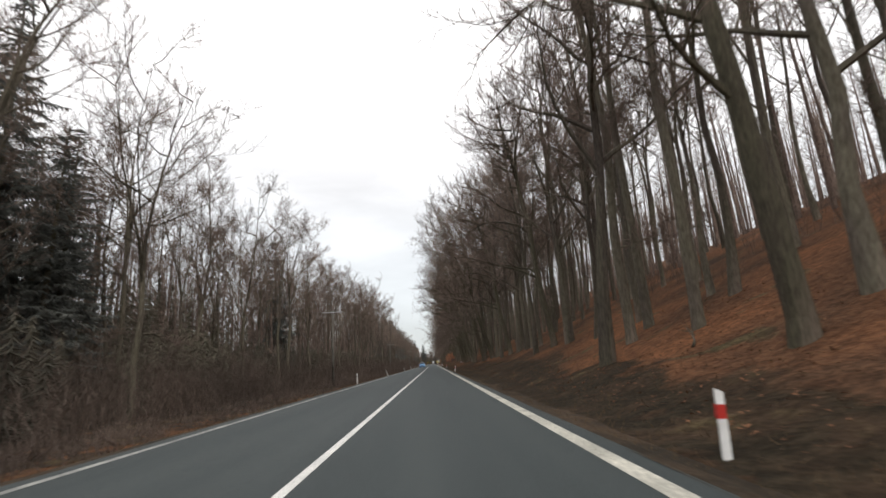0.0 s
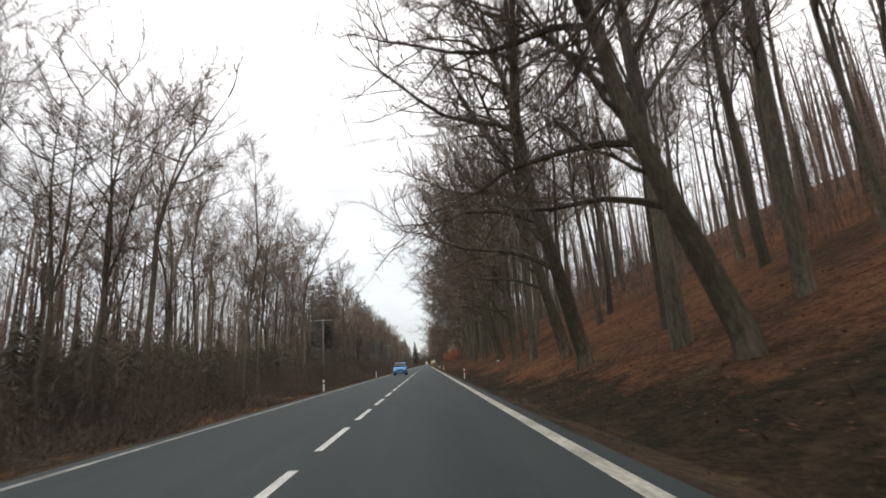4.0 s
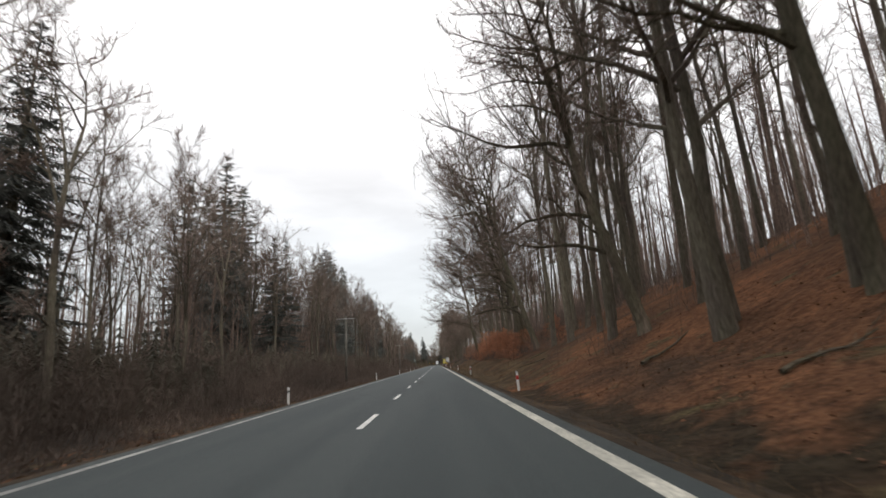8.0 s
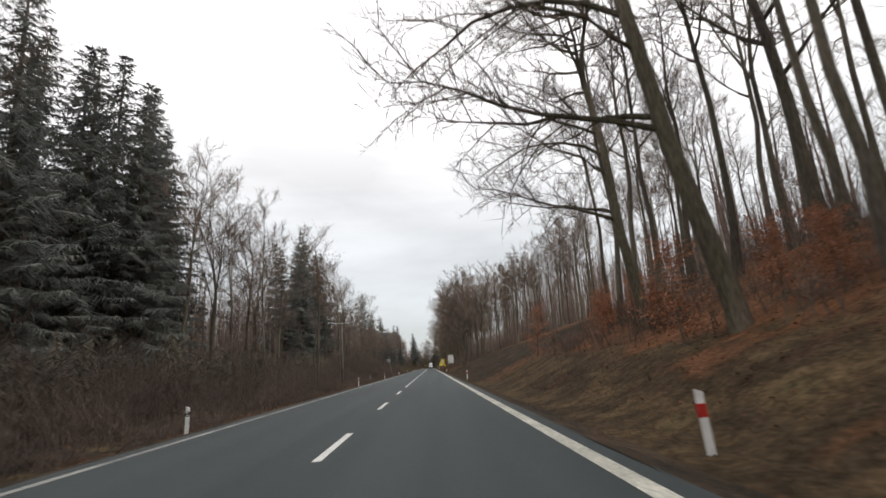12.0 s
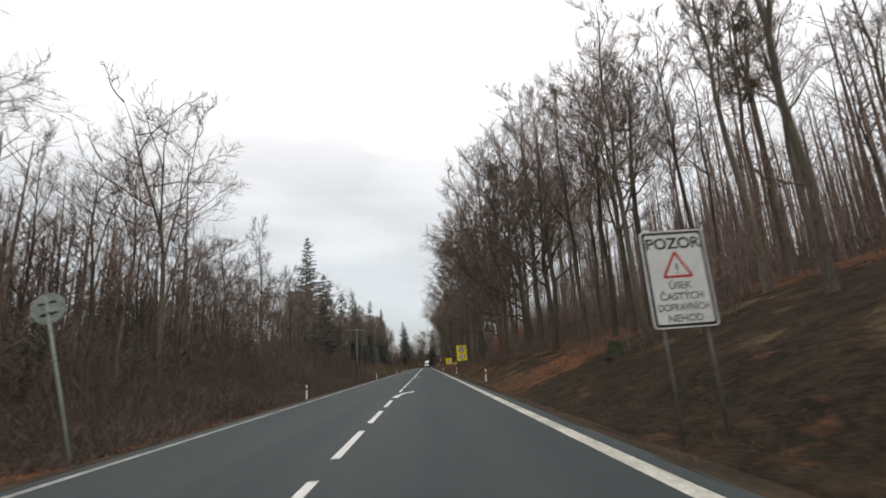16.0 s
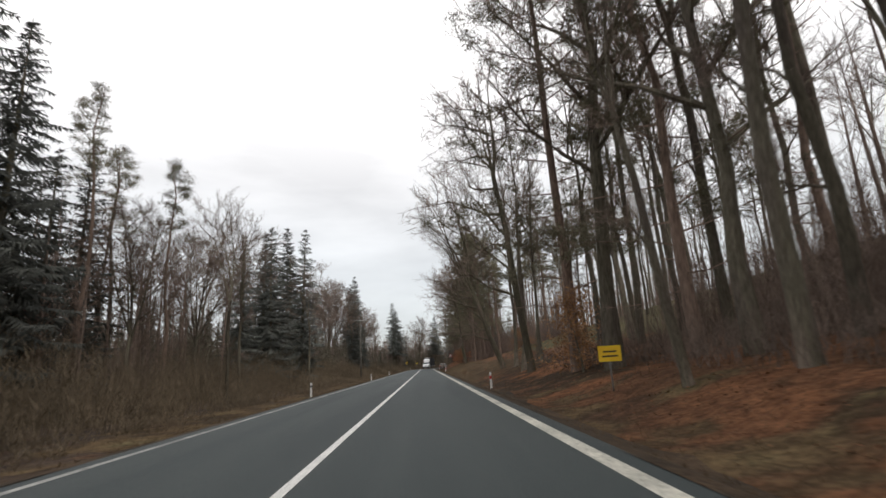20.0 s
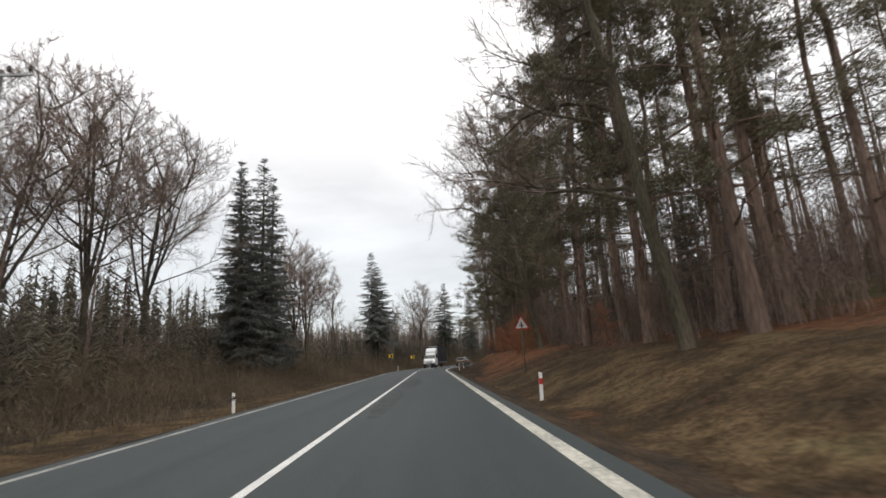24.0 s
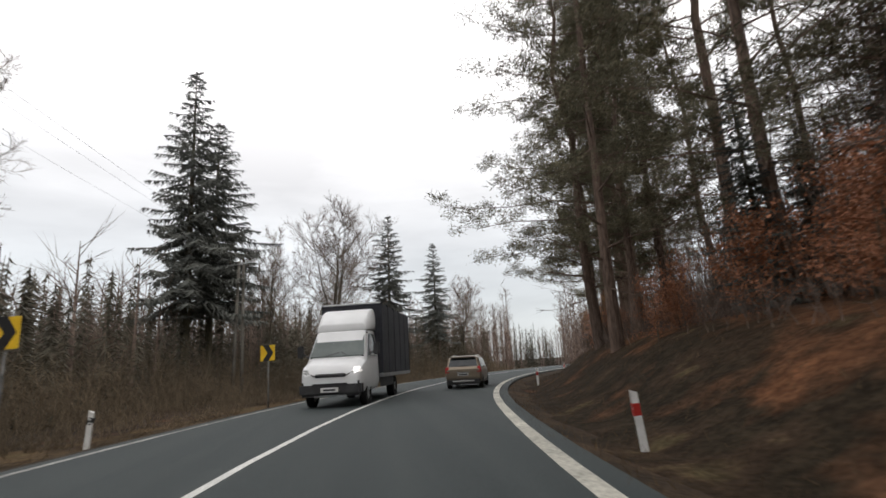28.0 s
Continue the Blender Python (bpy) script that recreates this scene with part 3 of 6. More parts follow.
def spreading_tree(seed, height, girth, fork, leaders, reach, side=None, subs=6, twigs=6, bark=None, lean=0.0, open_to=(0.22, 0.55), low=2, per=7, crook=1.0):
    """An edge tree: the trunk forks into crooked leaders, and low limbs go far out to one side (an angle)."""
    t = Tree(seed, bark or OAK_BARK)
    r = t.r
    top = Vector((math.cos(side or 0) * lean * height, math.sin(side or 0) * lean * height, height * fork))
    pts = [Vector((0, 0, -0.6)), Vector((0, 0, 0.5)), top * 0.35 + Vector((r.uniform(-0.2, 0.2), r.uniform(-0.2, 0.2), 0)), top * 0.7 + Vector((r.uniform(-0.25, 0.25), r.uniform(-0.25, 0.25), 0)), top]
    t.trunk.limb(pts, [girth * 1.4, girth * 1.08, girth * 0.90, girth * 0.78, girth * 0.66], 10)
    for k in range(leaders):
        a = 2 * math.pi * k / leaders + r.uniform(-0.5, 0.5)
        tilt = 0.06 if k == 0 else r.uniform(*open_to)
        ln = height * (1 - fork) * r.uniform(0.85, 1.08)
        lp = t.crown.bent(top - Vector((0, 0, 0.3 * k + 0.1)), Vector((math.cos(a) * tilt, math.sin(a) * tilt, 1)), ln, 0.16 * crook, 6, 0.06)
        lr = girth * (0.62 if k == 0 else r.uniform(0.36, 0.5))
        t.crown.limb(lp, [lr * (1 - 0.9 * i / 6) for i in range(7)], 7)
        for j in range(per):
            w = 0.12 + 0.86 * (j + r.random()) / per
            p, d = along(lp, w)
            b = j * 2.4 + a + r.uniform(-0.5, 0.5)
            l2 = ln * (0.62 - 0.38 * w) * r.uniform(0.75, 1.2)
            t.limb(p, Vector((math.cos(b), math.sin(b), 0.35 + 0.6 * w)), l2, min(lr * 0.5, 0.02 + l2 * 0.014), subs, twigs, 0.07, 0.26 * crook)
    for k in range(5 if side is not None else 0):
        p = top + Vector((r.uniform(-0.3, 0.3), r.uniform(-0.3, 0.3), height * (1 - fork) * (0.08 + 0.11 * k)))
        a = side + r.uniform(-0.8, 0.8)
        ln = reach * r.uniform(0.65, 0.95)
        t.limb(p, Vector((math.cos(a), math.sin(a), r.uniform(0.3, 0.8))), ln, 0.03 + ln * 0.011, subs + 2, twigs, 0.02, 0.3)
    low = 6 if side is not None else low
    for k in range(low):
        p, d = along(pts, 0.45 + 0.5 * (k + r.random()) / low)
        a = (side if side is not None else r.uniform(0, 6.28)) + r.uniform(-0.5, 0.5)
        ln = reach * r.uniform(0.7, 1.15)
        t.limb(p, Vector((math.cos(a), math.sin(a), r.uniform(0.25, 0.85))), ln, min(girth * 0.42, 0.03 + ln * 0.014), subs + 4, twigs, 0.0, 0.36)
    return t.meshes()


def spruce_meshes(seed, height, width, first=0.06, tiers=34, dense=9, thick=0.13, mat=None):
    """A spruce: uneven tiers of sagging boughs with fine hanging sprays, a pointed top and dead twigs low down."""
    tr, nd = Wood(seed), Wood(seed + 1)
    r = tr.r
    tr.limb([Vector((0, 0, -0.5)), Vector((0, 0, height * 0.5)), Vector((0, 0, height))], [height * 0.014, height * 0.008, 0.02], 7)
    for k in range(26):
        p0 = Vector((0, 0, height * (0.03 + (first + 0.12) * k / 26)))
        a = k * 2.4
        tr.spike(p0, p0 + Vector((math.cos(a), math.sin(a), r.uniform(-0.4, 0.1))) * r.uniform(0.8, 2.0), 0.02)
    lopside = r.uniform(0, 6.28)
    for k in range(tiers):
        w = first + (1 - first) * (k + 0.5 * r.random()) / tiers
        q = (1 - w) / (1 - first)
        reach = (width * q ** 0.72 * (1.0 - 0.26 * smooth(0.72, 1.0, q)) + 0.12) * r.uniform(0.72, 1.1)
        num = max(5, dense - int(5 * w))
        for j in range(num):
            a = 2 * math.pi * (j + r.random() * 0.8) / num + k * 0.9
            ln = reach * r.uniform(0.55, 1.15) * (1 + 0.14 * math.cos(a - lopside))
            out = Vector((math.cos(a), math.sin(a), 0))
            p0 = Vector((0, 0, height * w + r.uniform(-0.6, 0.6) * (0.3 + 0.7 * q)))
            sag = 0.46 * q + 0.02 - 0.40 * (1 - q)
            mid = p0 + out * ln * 0.6 + Vector((0, 0, -sag * ln * 0.75))
            tip = p0 + out * ln + Vector((0, 0, -sag * ln * r.uniform(0.7, 0.95)))
            side = Vector((-out.y, out.x, 0))
            nd.spike(p0, mid, 0.04)
            nd.spike(mid, tip + out * 0.25, thick * 0.6)
            m = max(5, int(ln * 4.6))
            for i in range(m):
                g = 0.12 + 0.88 * (i + r.random()) / m
                p = p0.lerp(mid, g / 0.6) if g < 0.6 else mid.lerp(tip, (g - 0.6) / 0.4)
                sw = 0.30 * ln * (1.1 - g) + 0.28
                for sgn in (-1, 1):
                    e = p + side * sgn * sw * r.uniform(0.4, 1.15) + out * sw * r.uniform(0.2, 0.7) + Vector((0, 0, -sw * r.uniform(0.15, 0.9)))
                    nd.spike(p, e, thick * (0.45 + 0.55 * q) * r.uniform(0.7, 1.2))
                nd.spike(p, p + out * r.uniform(-0.05, 0.25) + Vector((0, 0, -r.uniform(0.25, 0.75) * (0.3 + 0.7 * q))), thick * 0.7)
    return tr.mesh("trunk", OAK_BARK), nd.mesh("needle_crown", mat or SPRUCE_LEAF)


def larch_meshes(seed, height):
    tr, tw = Wood(seed), Wood(seed + 1)
    r = tr.r
    pts = [Vector((r.uniform(-0.1, 0.1) * i, r.uniform(-0.1, 0.1) * i, height * i / 6 - (0.5 if i == 0 else 0))) for i in range(7)]
    tr.limb(pts, [0.26, 0.22, 0.19, 0.15, 0.11, 0.07, 0.02], 7)
    for k in range(60):
        w = 0.25 + 0.74 * k / 60
        p, d = along(pts, w)
        a = k * 2.4 + r.uniform(-0.4, 0.4)
        ln = (4.6 * (1 - w) + 0.6) * r.uniform(0.6, 1.15)
        lp = tw.bent(p, Vector((math.cos(a), math.sin(a), 0.05)), ln, 0.14, 3, 0.07)
        tw.limb(lp, [0.04, 0.03, 0.02, 0.006], 3)
        for n in range(14):
            q, d2 = along(lp, 0.15 + 0.85 * r.random())
            e = q + (d2 * 0.5 + tw.any_way(-0.4) * 0.6) * r.uniform(0.4, 0.9)
            tw.spike(q, e, 0.02)
    return tr.mesh("trunk", OAK_BARK), tw.mesh("crown", TWIG)


def pine_meshes(seed, height, girth, crown, live_from=0.5, clumps=8, lean=0.0):
    """A tall pine: trunk with dead branches, a ragged crown of flat pads of needles."""
    tr, nd = Wood(seed), Wood(seed + 1)
    r, steps = tr.r, 7
    pts = [Vector((0, 0, -0.5))] + [Vector((lean * i + r.uniform(-1, 1) * 0.10 * i, r.uniform(-1, 1) * 0.10 * i, height * i / steps)) for i in range(1, steps + 1)]
    tr.limb(pts, [girth * (1.3 if i == 0 else 1 - 0.85 * i / steps) for i in range(steps + 1)], 9)
    for k in range(46):
        w = 0.10 + 0.90 * k / 46
        p, d = along(pts, w)
        a = k * 2.4 + r.uniform(-0.5, 0.5)
        live = w > live_from
        ln = crown * (1.25 - w) * r.uniform(0.45, 1.25) * (1.0 if live else 0.55)
        lp = tr.bent(p, Vector((math.cos(a), math.sin(a), 0.1 + 0.5 * (w - 0.5))), ln, 0.28, 4, 0.05)
        tr.limb(lp, [0.05 * (1.3 - w), 0.034, 0.024, 0.016, 0.006], 4)
        for n in range(5 if live else 15):
            q, d2 = along(lp, r.uniform(0.15, 1.0))
            tr.spike(q, q + (d2 + tr.any_way() * 0.9).normalized() * r.uniform(0.4, 1.2), 0.012)
        if not live:
            continue
        pads = max(4, int(clumps * 0.62))
        for j in range(pads):
            g = 0.36 + 0.64 * (j + r.random()) / pads
            q, d2 = along(lp, g)
            c = q + nd.any_way(0.3) * 0.5
            nd.spike(q, c, 0.018)
            wide = r.uniform(0.30, 0.52)
            for n in range(58):
                d = Vector((r.gauss(0, 1), r.gauss(0, 1), r.gauss(0.35, 0.55))).normalized()
                o = c + Vector((r.gauss(0, 0.62) * wide, r.gauss(0, 0.62) * wide, r.gauss(0, 0.13)))
                nd.spike(o, o + d * r.uniform(0.12, 0.32), 0.021)
    return tr.mesh("trunk", PINE_BARK), nd.mesh("needle_crown", PINE_LEAF)


def leafy_sapling(seed, height, width, leaf_mat, leaves=1900):
    """A young tree that keeps its dead leaves: the stem, and the leafy twigs round it."""
    st, lv = Wood(seed), Wood(seed + 1)
    r = st.r
    main = st.bent(Vector((0, 0, -0.2)), Vector((r.uniform(-0.1, 0.1), r.uniform(-0.1, 0.1), 1)), height, 0.1, 6, 0.05)
    st.limb(main, [0.06, 0.05, 0.042, 0.034, 0.026, 0.016, 0.006], 5)
    for k in range(24):
        w = 0.08 + 0.9 * (k + r.random()) / 24
        p, d = along(main, w)
        a = k * 2.4 + r.uniform(-0.5, 0.5)
        ln = width * (0.95 - 0.6 * w) * r.uniform(0.5, 1.15)
        lp = lv.bent(p, Vector((math.cos(a), math.sin(a), r.uniform(0.15, 0.7))), ln, 0.2, 3)
        lv.limb(lp, [0.02, 0.015, 0.01, 0.004], 3)
        for n in range(leaves // 24):
            q, d2 = along(lp, r.uniform(0.1, 1.0))
            q = q + lv.any_way() * 0.28
            lv.leaf(q, lv.any_way(-0.3).normalized(), lv.any_way().normalized(), r.uniform(0.07, 0.14))
    return st.mesh("stem", BARK), lv.mesh("foliage", leaf_mat)


def assemble(name, meshes, label, category, group):
    top = new(name)
    for me in meshes:
        new(me.name.split(".")[0], me).parent = top
    return tagged(top, label, category, group)


PLANTED = []
pick = random.Random(5)


def set_tree(model, s, u, size=1.0, turn=None, tilt=0.025):
    p = place(s, u)
    p.z = rise(s, max(min(u, 140), -300))
    e = Euler((pick.uniform(-tilt, tilt), pick.uniform(-tilt, tilt), (pick.uniform(0, 6.28) if turn is None else turn - heading(s))))
    ob = copy_thing(model, Matrix.LocRotScale(p, e, None))
    ob.scale = (size, size, size * pick.uniform(0.94, 1.06))
    PLANTED.append((s, u))
    return ob


def free(s, u, gap):
    return all(abs(s - a) > gap or (s - a) ** 2 + (u - b) ** 2 > gap * gap for a, b in PLANTED)


BEECH = [assemble("beech", forest_tree(100 + 7 * i, 25 + 2 * (i % 3), 0.20 + 0.03 * (i % 3), 0.40, 0.21) if i > 2 else spreading_tree(100 + 7 * i, 25 + 1.5 * i, 0.22 + 0.02 * i, 0.48 + 0.05 * i, 3, 3.2, None, 5, 6, BARK, open_to=(0.12, 0.34)), "tall leafless beech with a slender grey-brown trunk on the leafy bank", "tree", "leafless beeches of the wood") for i in range(5)]
BIG_BEECH = [assemble("edge_beech", forest_tree(200 + 7 * i, 27 + i, 0.275 + 0.02 * i, 0.24, 0.27, 20, 7, 7, up=0.06), "thick leafless beech at the edge of the wood", "tree", "edge trees") for i in range(3)]
OAK = [assemble("roadside_oak", spreading_tree(300 + 7 * i, 22 + 1.5 * i, 0.29 + 0.02 * i, 0.36 + 0.04 * i, 3, 7.6, math.pi, lean=0.03 + 0.02 * i), "old leafless oak with crooked limbs reaching over the road", "tree", "roadside oaks") for i in range(4)]
TALL_OAK = [assemble("tall_oak", spreading_tree(400 + 7 * i, 25 + i, 0.27 + 0.02 * i, 0.62, 3, 8.4, math.pi, 6, 6, lean=0.06 + 0.02 * i, open_to=(0.15, 0.4)), "tall leafless oak with long level limbs stretched over the road", "tree", "roadside oaks") for i in range(2)]
ASH = [assemble("slender_tree", forest_tree(500 + 7 * i, 23, 0.17, 0.30, 0.20, 16, 6, 6, up=0.13) if i > 2 else spreading_tree(500 + 7 * i, 22 + 1.5 * i, 0.18 + 0.02 * i, 0.36 + 0.06 * i, 3, 3.0, None, 5, 6, BARK, open_to=(0.10, 0.36)), "slender leafless tree with upright grey branches behind the scrub", "tree", "slender trees behind the scrub") for i in range(4)]
LIME = [assemble("broad_tree", spreading_tree(600 + 7 * i, 21 + i, 0.26, 0.36, 5, 5.0, None, 7, 7, BARK, open_to=(0.14, 0.46), low=1, per=8, crook=0.45), "leafless broad-crowned tree with many ascending boughs", "tree", "broad-crowned trees") for i in range(3)]
SPRUCE = [assemble("spruce", spruce_meshes(700 + 7 * i, 27 + i, 4.9 + 0.4 * i, 0.06 + 0.10 * (i % 2), 36, 10, 0.085), "dark green spruce with drooping boughs", "tree", "spruces") for i in range(4)]
SLIM_SPRUCE = [assemble("slim_spruce", spruce_meshes(760 + 7 * i, 27, 5.6 + 0.6 * i, 0.32, 27, 10, 0.085), "slim dark spruce with a bare lower trunk", "tree", "spruces") for i in range(2)]
PINE = [assemble("pine", pine_meshes(900 + 7 * i, 24 + i, 0.20 + 0.02 * i, (4.6, 4.6, 4.8, 6.8)[i], (0.60, 0.52, 0.66, 0.14)[i], (10, 10, 10, 17)[i], lean=0.08 * (i - 1)), "tall pine with a reddish-brown trunk and ragged dark crown", "tree", "pines") for i in range(4)]
LARCH = assemble("larch", larch_meshes(990, 30), "bare larch with level twiggy branches", "tree", "larches")
REDBUSH = [assemble("beech_sapling", leafy_sapling(1000 + 7 * i, 3.4 + 0.6 * i, 2.6, RED_LEAF), "young beech that keeps its rust-red dead leaves", "sapling", "leafy saplings on the bank") for i in range(3)]
TANBUSH = [assemble("oak_sapling", leafy_sapling(1100 + 7 * i, 4.0, 2.4, TAN_LEAF), "young oak with tan dead leaves", "sapling", "leafy saplings on the bank") for i in range(2)]
MODELS = BEECH + BIG_BEECH + OAK + TALL_OAK + ASH + LIME + SPRUCE + SLIM_SPRUCE + PINE + [LARCH] + REDBUSH + TANBUSH

# large trees along the right edge: s, u, kind (o oak, b thick beech, s slender beech, p pine)
EDGE = [(11.6, 10.4, "h"), (12.6, 13.4, "b"), (19.5, 12.2, "s"), (21.1, 8.9, "b"), (22.3, 15.6, "s"), (24.4, 11.4, "s"), (26.3, 13.2, "s"), (37.0, 14.3, "b"), (39.5, 12.5, "b"), (39.8, 15.2, "s"), (42.7, 12.0, "h", 0.95, 3, -0.3), (45.4, 10.9, "s"),
        (52.5, 13.0, "s"), (59.3, 12.8, "b"), (61.6, 12.2, "b"), (63.3, 13.0, "s"), (64.4, 11.6, "h", 1.0, 3, -0.25), (67.2, 10.8, "s"), (75.0, 11.2, "b"), (78.4, 10.9, "o", 1.05, 4, -0.3), (79.4, 13.2, "b"), (80.5, 11.2, "s"), (82.8, 10.1, "b"), (85.8, 10.3, "o"), (92.9, 9.3, "o", 1.0, 4), (95.0, 11.5, "s"),
        (101, 9.4, "o", 0.95, 5), (106, 10.4, "b"), (112.1, 8.9, "o"), (119, 10, "o"), (128.9, 10.2, "s"), (136, 10.0, "o"), (145.6, 10.2, "h", 1.0, 4, -0.3), (147.3, 14.7, "s"), (150.2, 10.7, "b"), (153.0, 10.9, "h", 0.95, 3, -0.15), (157, 11.5, "o", 1.05, 4, -0.3), (162.8, 12.0, "s"), (167.4, 10.6, "b", 1.0, 5), (168.6, 11.4, "b", 0.95, 3),
        (172.9, 12.5, "s"), (178.1, 10.4, "b"), (182.4, 11.8, "s"), (184.3, 10.6, "b"), (190.2, 12.6, "h"), (191.4, 13.2, "s"), (194.6, 11.1, "b", 1.0, 5), (195.6, 11.9, "b"), (203, 12.0, "o", 0.95, 4), (206.7, 11.7, "s"), (213.8, 13.4, "s"), (218.1, 16.0, "s"), (219.6, 12.8, "s"),
        (224, 12.4, "s"), (229.1, 16.0, "s"), (231.0, 12.2, "o", 1.05, 10), (236.5, 11.9, "h", 1.08, 5, -0.4), (240.5, 13.4, "o", 1.05, 9), (261.1, 13.4, "s"), (265.5, 13.6, "l"), (272, 13.0, "s"), (277, 17, "b"), (280.9, 10.4, "h", 1.1, 4, -0.25), (284, 17, "s"), (288, 19.5, "b"),
        (292.1, 12.6, "h"), (297.5, 13.5, "s"), (302, 17, "s"), (386, 13, "l"), (391.4, 12.4, "s"), (394.1, 10.6, "b"), (400.2, 12.6, "b"), (402.5, 11.6, "b"), (405, 13.2, "s"), (408, 12.0, "o"), (411.5, 11.2, "b"), (413.6, 12.6, "b"), (418, 12.2, "s"), (424.8, 12.4, "o", 0.9), (430, 12.4, "o", 0.85, 0, -0.5),
        (439.8, 11.8, "h", 1.0, 7, -0.45), (449.0, 12.8, "h", 1.0, 4, -0.3), (448.4, 10.3, "b"), (452.6, 9.6, "s"), (456.6, 9.5, "s", 0.8), (458.5, 12.6, "s"), (460.9, 11.3, "b"), (458.8, 8.0, "s", 0.5, 6), (467.0, 9.3, "b"), (476, 14.5, "s", 0.85), (479.3, 8.4, "h", 0.82), (482.4, 8.5, "s", 0.78), (485.5, 10.6, "s", 0.78),
        (488.4, 9.0, "s", 0.72), (492.3, 11.8, "s", 0.74), (493.8, 8.8, "o", 0.7, 7), (494.8, 11.3, "s", 0.7), (498, 17, "s", 0.7), (547.5, 9.6, "h", 0.82), (562, 13, "s"), (577, 11.6, "h", 0.92)]
for s, u, k, *more in EDGE:
    kinds = {"o": OAK, "b": BIG_BEECH, "s": BEECH, "p": PINE, "l": LIME, "h": TALL_OAK}[k]
    size = more[0] if more else pick.uniform(0.95, 1.1) * (0.74 if 384 < s < 398 else 0.86 if 398 <= s < 425 else 1.0)
    ob = set_tree(pick.choice(kinds), s, u, size, more[2] if len(more) > 2 else pick.uniform(-0.7, 0.15) if k in "oh" else None)
    if len(more) > 1:
        ob.rotation_euler = (Matrix.Rotation(radians(-more[1]), 3, "Y") @ ob.rotation_euler.to_matrix()).to_euler()

# the wood behind them on the bank
for s in range(-6, 490, 6):
    for u in (14.5, 20.5, 26.5, 33):
        a, b = s + pick.uniform(-2.8, 2.8), u + pick.uniform(-2.5, 2.5)
        if a > 484 and pick.random() < 0.6:
            continue
        if 242 < a < 263 and b < 16.5 or 384 < a < 430 and pick.random() < 0.42 or 430 <= a < 480 and pick.random() < 0.68:
            continue
        if 306 < a < 384 and b < 18.5 or 514 < a < 545 and b < 15 or not free(a, b, 2.2):
            continue
        set_tree(pick.choice(BEECH), a, b, pick.uniform(0.6, 0.75) if 300 < a < 384 else pick.uniform(0.68, 0.82) if 384 <= a < 422 else pick.uniform(0.82, 1.08))
for s, u in [(503, 20), (511, 27), (517, 22), (524, 30), (532, 36), (509, 38), (500, 31), (505, 44), (514, 33), (520, 46), (528, 52), (497, 40), (536, 44), (490, 34), (515, 56), (493, 50), (541, 58), (486, 18), (489, 23), (497, 24), (502, 27), (508, 24), (484, 27)]:
    set_tree(pick.choice(BEECH), s, u, pick.uniform(0.62, 0.85))
for s, u in [(372, 13), (378, 15.5), (381, 11.5), (386, 14), (396, 15), (409, 13), (416, 10.5), (432, 13), (450, 12), (458, 15), (464, 17), (472, 15), (470, 21), (478, 19), (476, 25)]:
    set_tree(pick.choice(PINE[:3] if s > 400 and pick.random() < 0.5 else BEECH), s, u, 0.72 if s < 414 else 0.9)
set_tree(PINE[1], 384, 20, 0.8)
for s, u, k in [(588, 13.2, 1.0), (594, 12.4, 0.98), (601, 10.8, 0.96), (608, 10.6, 0.92), (599, 15.8, 1.0), (584, 14.2, 0.95), (551, 13.0, 1.0), (555, 11.8, 1.02), (559.5, 12.6, 1.05), (564, 11.8, 1.0), (568.5, 12.8, 1.05), (573, 13.4, 1.0), (578, 14.4, 0.95), (614, 14.5, 0.95), (619, 13.2, 0.95), (635, 12.4, 0.95), (640, 13, 0.9), (646, 12.4, 0.85)]:
    set_tree(PINE[3], s, u, k)
for s, u, k, lean in [(470.5, 8.8, 1.05, 7), (464.5, 11.6, 0.95, 2)]:
    set_tree(PINE[3], s, u, k).rotation_euler.y -= radians(lean)
for s in range(538, 664, 4):
    for u in (12.6, 15.6, 19, 23, 27.5, 33, 39):
        a, b = s + pick.uniform(-1.7, 1.7), u + pick.uniform(-1.5, 1.5)
        if b < 13.8 and a < 546 or 577 < a < 596 and b < 12.6 or a > 622 and b > 22 or a > 600 and b > 17 and pick.random() < 0.4 or not free(a, b, 1.8):
            continue
        kind = pick.choice(PINE[:3]) if b > 14.4 else PINE[3] if pick.random() < (0.55 if a < 588 else 0.22) else pick.choice(PINE[:3])
        if a > 588 and pick.random() < (0.72 if b < 17 else 0.5) or 577 < a <= 588 and pick.random() < 0.3 or a < 590 and b > 15 and pick.random() < 0.68 or b > 14 and a > 598 and int(7 * a) % 3:
            continue
        set_tree(kind, a, b, pick.uniform(0.82, 1.08))
for s, u, k in [(626, 9.4, 0.95), (632, 9.6, 1.0), (643, 10.4, 0.9), (652, 10.6, 0.85)]:
    set_tree(PINE[3], s, u, k)
for s, u, k in [(619, 12.4, 0.30), (618, 16.5, 0.34), (621.5, 15.4, 0.28), (616, 18, 0.4), (556, 16.5, 0.3), (562, 18, 0.36)]:
    set_tree(SPRUCE[0], s, u, k)
for s, u in [(668, 13.5), (675, 15), (683, 13.5), (692, 15)]:
    set_tree(pick.choice(PINE), s, u, pick.uniform(0.7, 0.85))
for s, u in [(611, 17), (617, 20.5), (624, 24)]:
    set_tree(pick.choice(OAK), s, u, 0.85)

